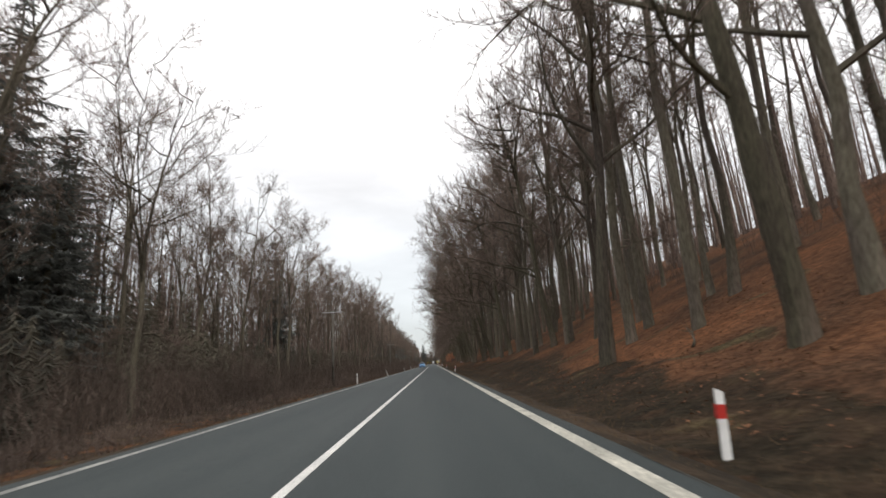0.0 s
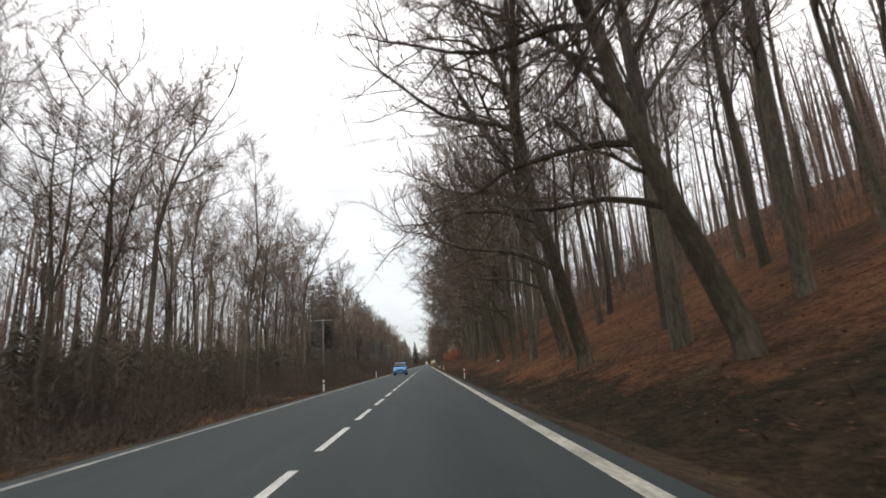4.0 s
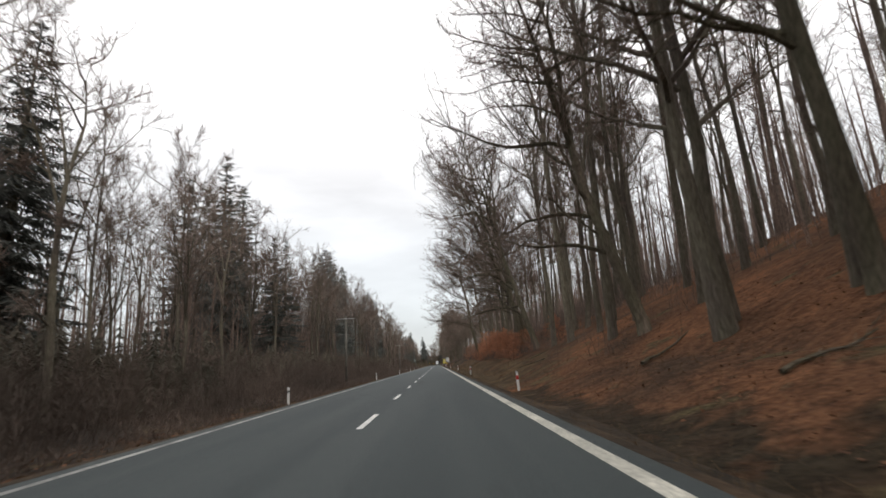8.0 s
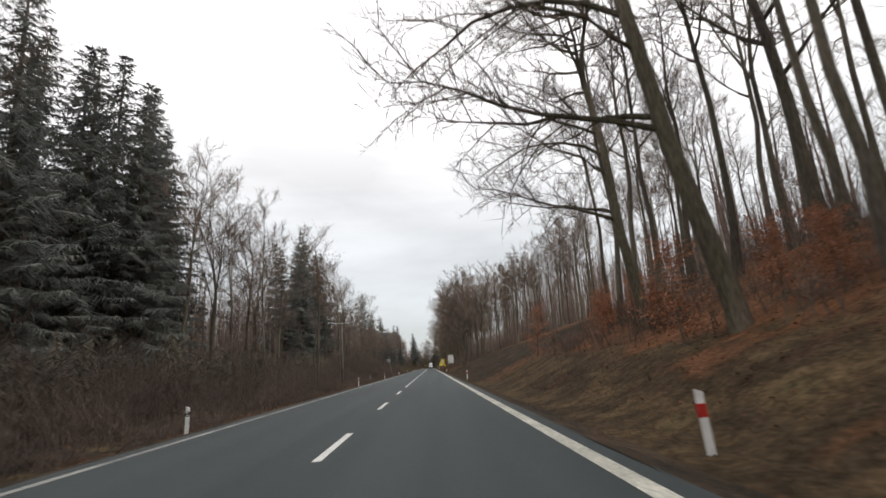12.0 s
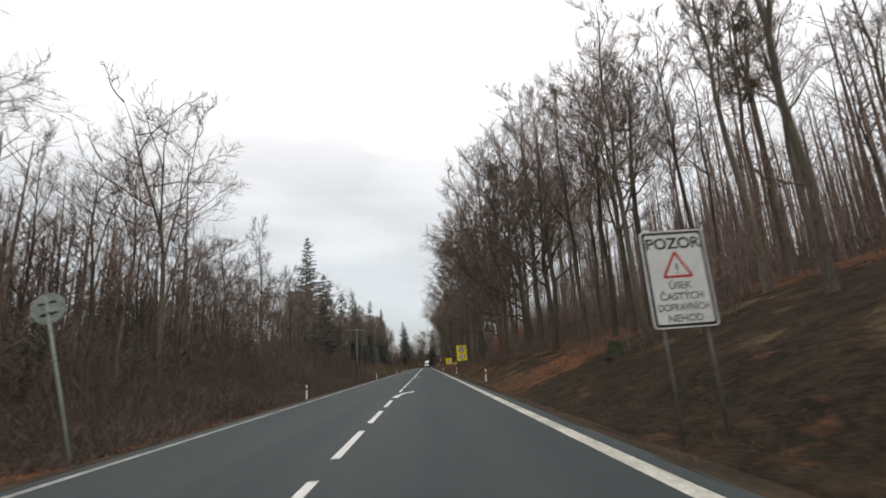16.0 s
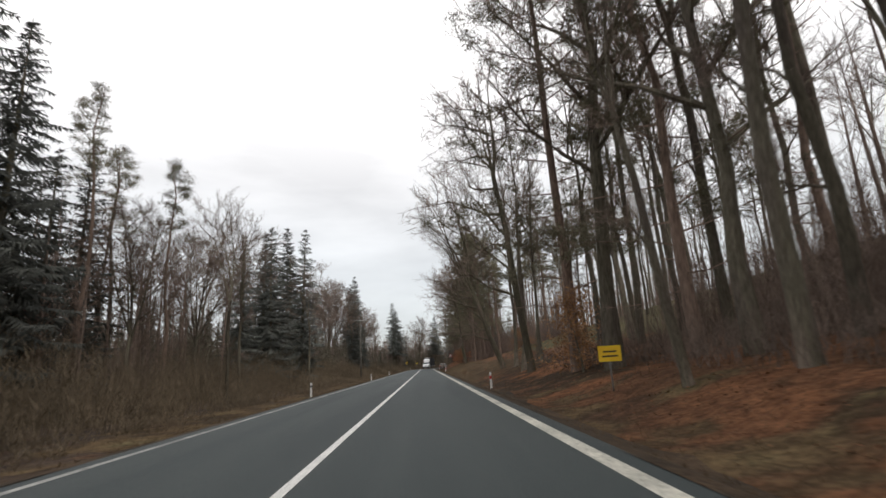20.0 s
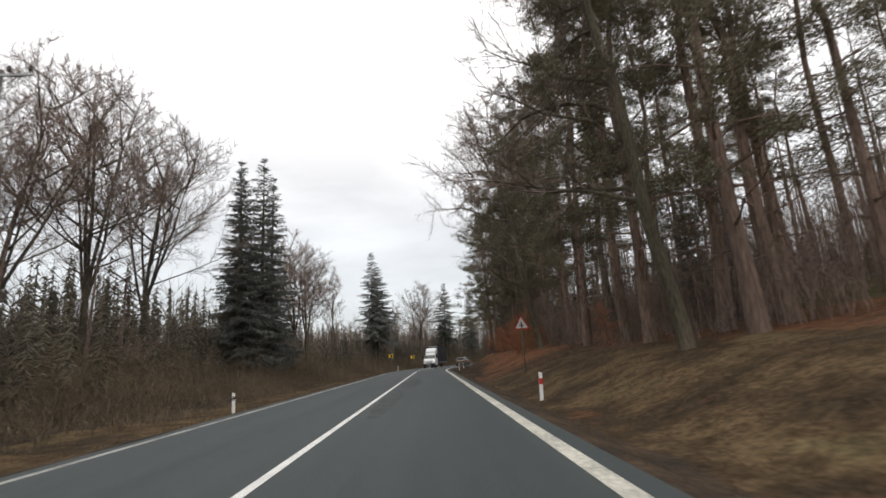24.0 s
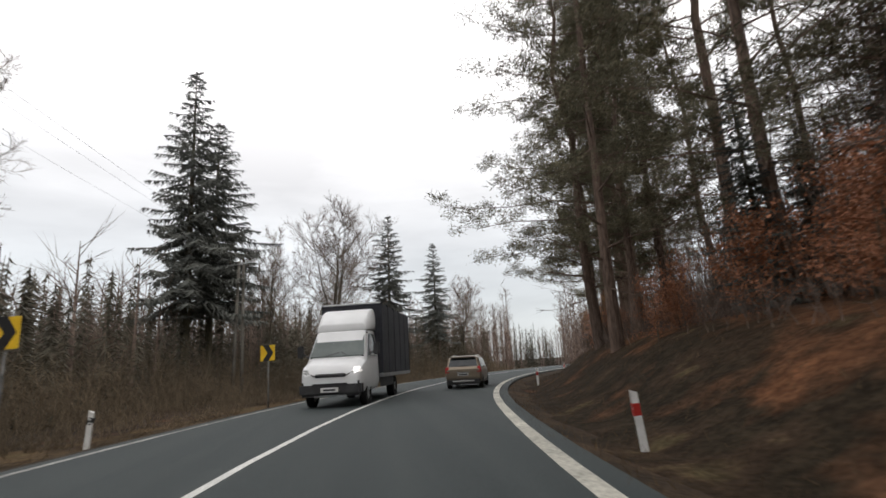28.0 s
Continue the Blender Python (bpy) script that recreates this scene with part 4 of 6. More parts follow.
# spruces, larch and leafless trees behind the scrub on the left
for s, u, k in [(24, -22, 0.8), (26, -18.6, 0.62), (29, -20, 0.68), (27, -22.5, 0.9), (76.5, -22, 0.84), (197, -22, 0.76), (204, -21, 0.8), (247.4, -28.5, 1.12), (254, -28, 1.15), (241, -29.5, 0.98), (250.5, -31, 1.05), (258, -29, 0.95), (257, -22, 0.74), (244.5, -26, 0.9), (295, -22, 0.98), (302.7, -23.5, 1.04),
                (306, -21, 0.98), (309, -22.5, 1.0), (313, -24, 0.95), (300, -26, 1.0), (311.4, -27, 1.22), (307.5, -27.5, 1.14), (316.5, -26.5, 1.12), (304, -29, 1.05), (320, -28, 1.0), (366, -20, 0.84), (375, -26, 1.06), (378, -24, 0.96), (372, -21, 0.88), (352, -24, 0.9), (357, -21, 0.88), (362, -22, 0.93), (365, -23, 0.96), (370, -25, 0.9), (348, -22, 0.85), (241, -18.5, 0.64), (474, -22, 0.86),
                (453, -19, 0.5), (457, -22, 0.62), (461, -24, 0.6), (466, -27, 0.7), (479, -23, 0.7), (484, -24.5, 0.72), (505, -19.5, 0.66), (511, -18, 0.74), (514, -20, 0.8), (520.5, -16.5, 0.88), (540, -23, 1.0), (543, -24.5, 1.04), (587, -18.6, 0.88), (591, -19.8, 0.97), (594, -18.6, 1.0), (598.5, -19.0, 0.95)]:
    set_tree(pick.choice(SPRUCE), s, u, k)
for s, u, k in [(637.5, -19.6, 1.0), (640.3, -20.4, 0.94), (666, -20, 0.92), (676, -20, 0.85)]:
    set_tree(pick.choice(SLIM_SPRUCE), s, u, k)
set_tree(SPRUCE[3], 472.5, -25.6, 1.1)
for s, u, k in [(446, -20, 0.75), (448, -24.5, 0.88), (452, -28, 0.9), (427, -23, 0.72), (433, -21, 0.66), (436, -26, 0.8), (441, -23, 0.7)]:
    set_tree(ASH[0], s, u, k)
set_tree(LARCH, 415.5, -26.5, 0.95)
set_tree(LARCH, 488, -24, 0.8)
for s in range(-2, 525, 5):
    for u in (-15.5, -19, -22, -28) if s < 60 or 385 < s < 424 else (-15.5, -22, -28) if s < 300 else (-15.5, -22):
        a, b = s + pick.uniform(-2.4, 2.4), u + pick.uniform(-3, 3)
        hidden = any(lo < a < hi for lo, hi in ((216, 232), (284, 292), (346, 370), (442, 472))) and b > -20 and pick.random() < 0.6 or any(lo < a < hi for lo, hi in ((232, 259), (292, 319), (397, 416))) and pick.random() < 0.72
        if not hidden and free(a, b, 2.4) and not (150 < a < 195 and pick.random() < 0.45) and (a < 465 and (a < 426 or pick.random() < 0.6) or pick.random() < 0.35):
            set_tree(pick.choice(ASH), a, b, pick.uniform(0.7, 0.95) if a < 380 else pick.uniform(0.6, 0.8) if a < 426 else pick.uniform(0.58, 0.82))
for s, u, k in [(497, -21, 0.75), (484, -20, 0.7), (527, -25, 0.7), (554, -22, 0.78), (561, -22.5, 0.98), (566.5, -21, 1.1), (573, -21, 1.05), (603, -23, 0.8), (607, -19, 0.95), (612.5, -19.5, 1.06), (656, -20, 0.93), (650, -24, 0.7), (662, -25, 0.75), (681, -19, 0.7)]:
    set_tree(pick.choice(LIME), s, u, k)
for s, u, k in [(165, -20.5, 1.0), (169, -23, 1.08), (173.5, -21.5, 1.02), (178, -24, 1.1), (508, -27, 0.85), (514, -28, 0.9), (519.5, -27, 0.86), (525, -29, 0.92), (531, -28, 0.9), (621.5, -20, 0.9), (625, -20.5, 0.86), (646, -20, 0.72), (616, -21, 0.72)]:
    set_tree(pick.choice(ASH), s, u, k)
for s, u, k in [(489, -20, 0.82), (486, -24, 0.8), (480, -21, 0.85)]:
    set_tree(PINE[2], s, u, k)

# saplings that keep their leaves
for _ in range(46):
    s, u = pick.uniform(222, 304), pick.uniform(9.2, 15)
    set_tree(pick.choice(REDBUSH), s, u, pick.uniform(0.4, 0.8))
for s, u, k in [(257, 9.7, 0.95), (254.4, 10.3, 0.9), (259.5, 10.6, 1.0), (262.2, 10.1, 0.85), (265, 9.5, 0.8), (272, 10.5, 0.85), (243, 9.6, 0.8), (231, 9.6, 0.7), (421, 13.2, 0.6), (440, 13, 0.8), (560, 11.8, 0.6), (583, 10.2, 0.62), (586, 11.2, 0.75), (588, 10.0, 0.7), (590.5, 11, 0.72), (593, 10.4, 0.62)]:
    set_tree(pick.choice(REDBUSH), s, u, k)
for s, u, k in [(609, 11.4, 0.8), (612, 10.6, 0.7), (614.5, 12, 0.95), (617, 11, 0.8), (620, 12.4, 0.9), (623, 11.2, 0.75), (607, 13, 0.9), (605, 11.6, 0.7)]:
    set_tree(pick.choice(REDBUSH), s, u, k)
for _ in range(30):
    s = pick.uniform(575, 650)
    set_tree(pick.choice(REDBUSH), s, pick.uniform(9.6, 14.5), pick.uniform(0.32, 0.6))
for s, u, k in [(650, 10.2, 1.1), (656, 9.8, 1.0), (663, 10.6, 1.2), (670, 10.2, 1.1), (469, 8.6, 1.0), (473, 9.4, 1.1), (492, 10.5, 0.9), (577, 10.2, 0.8), (581, 11.4, 1.0)]:
    set_tree(pick.choice(TANBUSH), s, u, k)


def scatter_stuff(name, label, category, mat, grow):
    w = Wood(len(name) * 13 + 5)
    grow(w, w.r)
    ob = new(name, w.mesh(name, mat))
    return tagged(ob, label, category, kind="stuff")


def grow_scrub(w, r, pale=False):
    for k in range(6400):
        s = r.uniform(-6, 690) if k < 5600 else r.uniform(352, 446)
        if (s > 458) != pale:
            continue
        deep = r.random()
        u = -(6.8 + 13 * deep) - (2.2 if s > 455 else 0)
        if s > 684 and deep > 0.15:
            continue
        tall = (0.5 + 5.0 * smooth(0.05, 0.65, deep)) * r.uniform(0.55, 1.15) * (0.9 if s > 515 else 1.0 if k < 5600 else 1.2)
        p = place(s, u, rise(s, u) - 0.05)
        for _ in range(10):
            a = p + Vector((r.uniform(-0.9, 0.9), r.uniform(-0.9, 0.9), 0))
            b = a + Vector((r.uniform(-0.4, 0.4), r.uniform(-0.4, 0.4), 1)) * tall * r.uniform(0.5, 1.05)
            w.spike(a, b, 0.020)
            for _ in range(5):
                c = a.lerp(b, r.uniform(0.15, 0.85))
                w.spike(c, c + Vector((r.uniform(-0.7, 0.7), r.uniform(-0.7, 0.7), r.uniform(0.2, 0.9))) * (0.3 + tall * 0.22), 0.012)


def grow_thicket(w, r):
    for _ in range(3600):
        s = r.choice((r.uniform(-6, 300), r.uniform(225, 305), r.uniform(375, 515), r.uniform(375, 515), r.uniform(545, 680), r.uniform(590, 680), r.uniform(440, 486)))
        u = 9.5 + 24 * r.random() ** 1.2 if s > 200 else r.uniform(19, 42)
        tall = r.uniform(0.6, 2.0) * (1.0 if u < 16 else 1.8)
        if 470 < s < 540 and u > 9.5 and r.random() < 0.85:
            continue
        p = place(s, u, rise(s, u) - 0.05)
        for _ in range(9):
            a = p + Vector((r.uniform(-0.9, 0.9), r.uniform(-0.9, 0.9), 0))
            b = a + Vector((r.uniform(-0.4, 0.4), r.uniform(-0.4, 0.4), 1)) * tall * r.uniform(0.5, 1.05)
            w.spike(a, b, 0.014)
            for _ in range(4):
                c = a.lerp(b, r.uniform(0.2, 0.8))
                w.spike(c, c + Vector((r.uniform(-0.7, 0.7), r.uniform(-0.7, 0.7), r.uniform(0.2, 0.9))) * 0.7, 0.009)


def grow_understorey(w, r):
    """Tall thin growth that fills the wood between the trunks."""
    for k in range(2200):
        s = r.choice((r.uniform(380, 478), r.uniform(395, 470), r.uniform(395, 470), r.uniform(545, 600), r.uniform(600, 655), r.uniform(80, 300)))
        u = (13 if s > 375 else 18) + 20 * r.random() ** 1.1
        if 375 < s < 454 and r.random() < 0.55:
            continue
        tall = r.uniform(3.0, 8.0)
        p = place(s, u, rise(s, u) - 0.05)
        for _ in range(8):
            a = p + Vector((r.uniform(-1.2, 1.2), r.uniform(-1.2, 1.2), 0))
            b = a + Vector((r.uniform(-0.2, 0.2), r.uniform(-0.2, 0.2), 1)) * tall * r.uniform(0.5, 1.05)
            w.spike(a, b, 0.022)
            for _ in range(7):
                c = a.lerp(b, r.uniform(0.15, 0.95))
                w.spike(c, c + Vector((r.uniform(-0.8, 0.8), r.uniform(-0.8, 0.8), r.uniform(0.2, 0.9))) * r.uniform(0.6, 1.3), 0.012)


def grow_woods(w, r):
    """Trees too deep in the wood to tell apart."""
    for k in range(5200):
        s = r.uniform(-10, 780) if k % 9 else r.uniform(355, 482)
        if k % 2 or k % 8 == 4:
            u = -(20 + 45 * r.random() ** 1.2)
            if 140 < s < 176 and r.random() < 0.6 or s > 688 and u > -48:
                continue
        else:
            u = 30 + 50 * r.random() ** 1.2
            if 482 < s < 535 or 535 < s < 690 and r.random() < 0.6 or 300 < s < 384 and r.random() < 0.5:
                continue
        h = r.uniform(12, 23) * (0.75 if u > 0 and 300 < s < 384 else 0.5 if u < 0 and s > 505 else 0.55 if u < 0 and 420 < s < 478 else 0.7 if u > -30 and u < 0 else 1.0)
        p = place(s, u, rise(s, max(min(u, 140), -300)) - 0.3)
        lean = Vector((r.uniform(-0.05, 0.05), r.uniform(-0.05, 0.05), 1))
        w.limb([p, p + lean * h * 0.55, p + lean * h], [r.uniform(0.12, 0.24), 0.10, 0.02], 4)
        for j in range(24):
            g = 0.03 + 0.94 * (j + r.random()) / 24
            q = p + lean * h * g
            a = r.uniform(0, 6.28)
            way = Vector((math.cos(a), math.sin(a), r.uniform(0.4, 1.5)))
            e = q + way * r.uniform(1.0, 2.4)
            w.spike(q, e, 0.034)
            for f in (0.35, 0.6, 0.8):
                c = q.lerp(e, f)
                w.spike(c, c + (way + w.any_way(0.4) * 1.1) * r.uniform(0.5, 0.9), 0.022)


def grow_young_spruces(w, r):
    for k in range(5000):
        near = k >= 2500
        if not near:
            s, u = r.uniform(500, 730), -(19.5 + 40 * r.random() ** 1.5)
            if r.random() < 0.06:
                s, u = r.uniform(585, 690), r.uniform(19, 42)
            h = r.uniform(4.5, 11) if u > -26 else r.uniform(6, 13.5)
        elif k < 3550:
            s, u = r.uniform(-4, 215), -(14 + 9 * r.random())
            h = r.uniform(3.0, 5.6)
        # added low spruces that stand in for the shade under the tall ones
        elif k >= 4000:
            s, u = r.uniform(225, 440), -(14.5 + 9 * r.random())
            h = r.uniform(2.6, 5.2)
        else:
            s, u = r.choice((r.uniform(4, 62), r.uniform(8, 50), r.uniform(392, 426))), -(20 + 22 * r.random())
            h = r.uniform(7, 12.5)
        if s > 688 and -48 < u < 0:
            continue
        p = place(s, u, rise(s, u) - 0.2)
        w.limb([p, p + Vector((0, 0, h))], [0.08, 0.01], 4)
        wide = r.uniform(1.4, 2.3)
        tiers, round_, thick = (15, 9, 0.055) if near else (13, 8, 0.065)
        for k2 in range(tiers):
            z = h * (0.04 + 0.94 * k2 / tiers)
            rad = wide * (1 - k2 / (tiers + 0.3)) ** 0.85
            for j in range(round_):
                a = 6.28 * (j + r.random()) / round_
                zz = z + r.uniform(-0.4, 0.4)
                q = rad * r.uniform(0.4, 1.3) + 0.12
                w.spike(p + Vector((0, 0, zz + 0.2)), p + Vector((math.cos(a) * q, math.sin(a) * q, zz + r.uniform(-0.5, 0.15) * q)), thick)


def grow_far_edge(w, r):
    """The wood that closes the view beyond the bend."""
    for _ in range(900):
        x, y = r.uniform(-90, 130), r.uniform(694, 770)
        s, u = road_coords(x, y)
        if abs(u) < 9 or 0.29 < (x - 2) / (y - 600) < 0.40:
            continue
        h = r.uniform(9, 19)
        p = Vector((x, y, rise(s, max(min(u, 100), -100)) - 0.3))
        w.limb([p, p + Vector((0, 0, h))], [0.16, 0.02], 4)
        for j in range(40):
            q = p + Vector((0, 0, h * (0.06 + 0.9 * (j + r.random()) / 40)))
            a = r.uniform(0, 6.28)
            e = q + Vector((math.cos(a), math.sin(a), r.uniform(0.1, 1.2))) * r.uniform(0.9, 2.4)
            w.spike(q, e, 0.06)
            c = q.lerp(e, r.uniform(0.3, 0.9))
            w.spike(c, c + w.any_way(0.4) * 1.3, 0.05)


def grow_leaves(w, r):
    """Fallen leaves on the bank."""
    for _ in range(54000):
        s, u = r.uniform(-3, 520), 6.2 + 10 * r.random() ** 1.1
        if r.random() < 0.22:
            s, u = r.uniform(-3, 452), -(4.6 + 4.5 * r.random())
        if 306 < s < 384 and 0 < u < 15:
            continue
        p = place(s, u, rise(s, u) + 0.03 + 0.03 * r.random())
        w.leaf(p, Vector((r.uniform(-1, 1), r.uniform(-1, 1), r.uniform(-0.2, 0.4))).normalized(), Vector((r.uniform(-0.4, 0.4), r.uniform(-0.4, 0.4), 1)).normalized(), r.uniform(0.06, 0.13))


def grow_grass(w, r):
    for _ in range(60000):
        s = r.uniform(-3, 650)
        side = r.choice((-1, 1))
        u = side * (4.35 + 5.5 * r.random() ** 1.6)
        p = place(s, u, rise(s, u) + 0.02)
        w.spike(p, p + Vector((r.uniform(-0.13, 0.13), r.uniform(-0.13, 0.13), r.uniform(0.05, 0.22))), 0.008)


scatter_stuff("scrub", "dense brown leafless scrub between the verge and the trees", "scrub", BRUSH, grow_scrub)
scatter_stuff("pale_scrub", "tan and olive leafless scrub beside the road", "scrub", PALE_BRUSH, lambda w, r: grow_scrub(w, r, True))
scatter_stuff("thicket", "thin leafless undergrowth on the wooded bank", "undergrowth", BRUSH, grow_thicket)
scatter_stuff("understorey", "thin brown saplings and twigs filling the wood between the trunks", "undergrowth", TWIG, grow_understorey)
scatter_stuff("far_woods", "leafless trees deep in the wood, grey-brown and dense", "woods", TWIG, grow_woods)
scatter_stuff("far_edge_woods", "leafless wood closing the view beyond the bend", "woods", TWIG, grow_far_edge)
scatter_stuff("young_spruces", "young dark spruces behind the scrub, some added to stand in for shade", "plantation", YOUNG_SPRUCE, grow_young_spruces)
scatter_stuff("fallen_leaves", "rust-brown fallen leaves on the bank", "leaves", FALLEN, grow_leaves)
scatter_stuff("verge_grass", "short dead grass along both verges", "grass", BLADE, grow_grass)


def fallen_branch(s, u, length, turn, seed, radius=0.06):
    w = Wood(seed)
    z = rise(s, u) + radius
    a = place(s, u, z)
    pts = w.bent(a, Vector((math.cos(turn), math.sin(turn), 0.06)), length, 0.12, 6)
    for i, p in enumerate(pts):
        q = road_coords(p.x, p.y)
        p.z = rise(*q) + radius * (1 - 0.8 * i / 6) + 0.02 * (i % 2)
    w.limb(pts, [radius * (1 - 0.8 * i / 6) for i in range(7)], 6)
    top = new("fallen_branch")
    new("stem", w.mesh("stem", OAK_BARK)).parent = top
    for k in range(9):
        t = Wood(seed * 10 + k)
        p, d = along(pts, 0.3 + 0.7 * w.r.random())
        line = t.bent(p, d + w.any_way(0.7) * 0.8, w.r.uniform(0.3, 0.9), 0.2, 3)
        t.limb(line, [0.014, 0.011, 0.008, 0.003], 4)
        new("twig", t.mesh("twig", OAK_BARK)).parent = top
    tagged(top, "dead branch lying on the leafy bank", "branch", "fallen branches")


for k, (s, u, ln, turn) in enumerate([(17, 10.5, 3.4, 0.9), (58, 9.6, 2.6, 2.4), (95, 11.6, 3.0, 0.3), (146, 9.4, 2.8, 2.9), (188, 8.2, 2.4, 0.2), (196, 8.8, 3.8, 0.7), (214, 9.3, 3.2, 2.2), (222, 9.8, 2.6, 0.4), (394, 9.0, 2.6, 0.1), (451, 10.2, 2.8, 1.0), (487, 9.2, 2.2, 2.0)]):
    fallen_branch(s, u, ln, turn, 40 + k, 0.05 + 0.012 * (k % 3))
for ob in MODELS:
    for o in (ob, *ob.children_recursive):
        bpy.data.objects.remove(o)


# ---------------------------------------------------------------- roadside posts
def delineator(side):
    """A roadside marker post: white, hollow-backed, with a slanted top; red reflector on the right, black band on the left."""
    top = new("marker_post")
    prof = [(-0.06, -0.035), (0.06, -0.035), (0.045, 0.03), (0.0, 0.05), (-0.045, 0.03)]
    bm = bmesh.new()
    rings = []
    for z, slant in ((-0.3, 0.0), (0.90, 0.0), (0.97, 0.05)):
        rings.append([bm.verts.new((x, y, z - slant * (x + 0.06) / 0.12)) for x, y in prof])
    for a, b in zip(rings, rings[1:]):
        for i in range(5):
            bm.faces.new((a[i], a[(i + 1) % 5], b[(i + 1) % 5], b[i]))
    bm.faces.new(rings[0][::-1])
    bm.faces.new(rings[-1])
    bmesh.ops.recalc_face_normals(bm, faces=bm.faces)
    part("post", bm, WHITE, top)
    bm = bmesh.new()
    if side > 0:
        box(bm, (0.126, 0.075, 0.20), (0, -0.001, 0.66), bevel=0.004)
        part("reflector", bm, RED, top, "red reflector sleeve")
    else:
        box(bm, (0.126, 0.075, 0.17), (0, -0.001, 0.74), pose(0, 0, 0, 0, 18, 0), bevel=0.004)
        part("band", bm, BLACK, top, "black slanted band")
        for z in (0.70, 0.78):
            bm = bmesh.new()
            tube(bm, (0, -0.045, z), (0, -0.030, z), 0.025, 0.025, 12)
            part("reflector", bm, SIGN_WHITE, top, "round white reflector")
    word = "white plastic marker post with a red reflector beside the asphalt" if side > 0 else "white plastic marker post with a black band"
    return tagged(top, word, "marker post", "roadside marker posts")


def stand(model, s, u, turn=0.0, tilt=0.0):
    p = place(s, u)
    p.z = rise(s, u)
    return copy_thing(model, Matrix.Translation(p) @ pose(0, 0, 0, 0, tilt, turn - math.degrees(heading(s))))


post_right, post_left = delineator(1), delineator(-1)
for s, u, tilt in [(7.0, 5.5, 2), (80.5, 5.0, 4), (137, 5.2, 0), (203, 5.5, -2), (239.5, 5.6, 1), (274.6, 5.6, -3), (320, 5.4, 0), (396, 5.7, 1), (431.6, 5.7, 0), (476.2, 5.3, 0), (549.5, 5.5, 2), (602.4, 5.5, 0), (612.3, 5.9, -4), (634, 6.2, 0), (656, 6.2, 0)]:
    stand(post_right, s, u, 0, tilt)
for s, u, tilt in [(44.8, -5.1, 0), (81.5, -5.7, -14), (125.7, -5.6, 0), (164, -5.7, 0), (204, -5.8, 0), (239, -5.6, 0), (284, -6.2, 0), (320, -5.8, 0), (354.5, -6.2, -3), (357, -9.0, 0), (390, -6.0, 0), (432.5, -5.8, -5), (478, -5.5, 0), (514, -5.7, 0), (554, -6.2, -2), (616, -5.4, 3), (635, -5.5, 0), (655, -5.5, 0)]:
    stand(post_left, s, u, 0, tilt)
for ob in (post_right, post_left):
    for o in (ob, *ob.children_recursive):
        bpy.data.objects.remove(o)


# ---------------------------------------------------------------- signs
def rounded(w, h, r, n=5):
    pts = []
    for cx, cz, a0 in ((w / 2 - r, h / 2 - r, 0), (-w / 2 + r, h / 2 - r, 90), (-w / 2 + r, -h / 2 + r, 180), (w / 2 - r, -h / 2 + r, 270)):
        for i in range(n + 1):
            a = radians(a0 + 90 * i / n)
            pts.append((cx + r * math.cos(a), cz + r * math.sin(a)))
    return pts


def plate(pts, y0, y1, bm=None, dx=0.0, dz=0.0):
    """A flat piece with the outline pts in x and z, from y0 (front) to y1."""
    bm = bm or bmesh.new()
    a = [bm.verts.new((x + dx, y0, z + dz)) for x, z in pts]
    b = [bm.verts.new((x + dx, y1, z + dz)) for x, z in pts]
    n = len(pts)
    bm.faces.new(a)
    bm.faces.new(b[::-1])
    for i in range(n):
        bm.faces.new((a[i], b[i], b[(i + 1) % n], a[(i + 1) % n]))
    bmesh.ops.recalc_face_normals(bm, faces=bm.faces)
    return bm


def ring(outer, inner, y0, y1, dx=0.0, dz=0.0):
    bm = bmesh.new()
    n = len(outer)
    rows = [[bm.verts.new((x + dx, y, z + dz)) for x, z in pts] for pts, y in ((outer, y0), (inner, y0), (inner, y1), (outer, y1))]
    for k in range(4):
        a, b = rows[k], rows[(k + 1) % 4]
        for i in range(n):
            bm.faces.new((a[i], a[(i + 1) % n], b[(i + 1) % n], b[i]))
    bmesh.ops.recalc_face_normals(bm, faces=bm.faces)
    return bm


def disc(r, n=32):
    return [(r * math.cos(2 * math.pi * i / n), r * math.sin(2 * math.pi * i / n)) for i in range(n)]


def triangle(side, r=0.05, n=4):
    c = side / (2 * math.sqrt(3))
    pts = []
    for k, a0 in enumerate((-30, 90, 210)):
        a = radians(a0)
        cx, cz = (2 * c - 2 * r) * math.cos(a), (2 * c - 2 * r) * math.sin(a)
        for i in range(n + 1):
            b = radians(a0 - 60 + 120 * i / n)
            pts.append((cx + r * math.cos(b), cz + r * math.sin(b)))
    return pts


def words(text, size, x, y, z, mat, parent, name="lettering", wide=1.0):
    cu = bpy.data.curves.new(name, "FONT")
    cu.body, cu.size, cu.align_x, cu.align_y, cu.extrude = text, size, "CENTER", "CENTER", 0.001
    cu.offset = size * 0.022
    tmp = new("tmp_text", cu)
    me = bpy.data.meshes.new_from_object(tmp.evaluated_get(bpy.context.evaluated_depsgraph_get()))
    bpy.data.objects.remove(tmp)
    me.materials.clear()
    me.materials.append(mat)
    ob = new(name, me)
    ob.parent = parent
    ob.matrix_local = Matrix.Translation((x, y, z)) @ pose(0, 0, 0, 90) @ Matrix.Diagonal((wide, 1, 1, 1))
    return ob


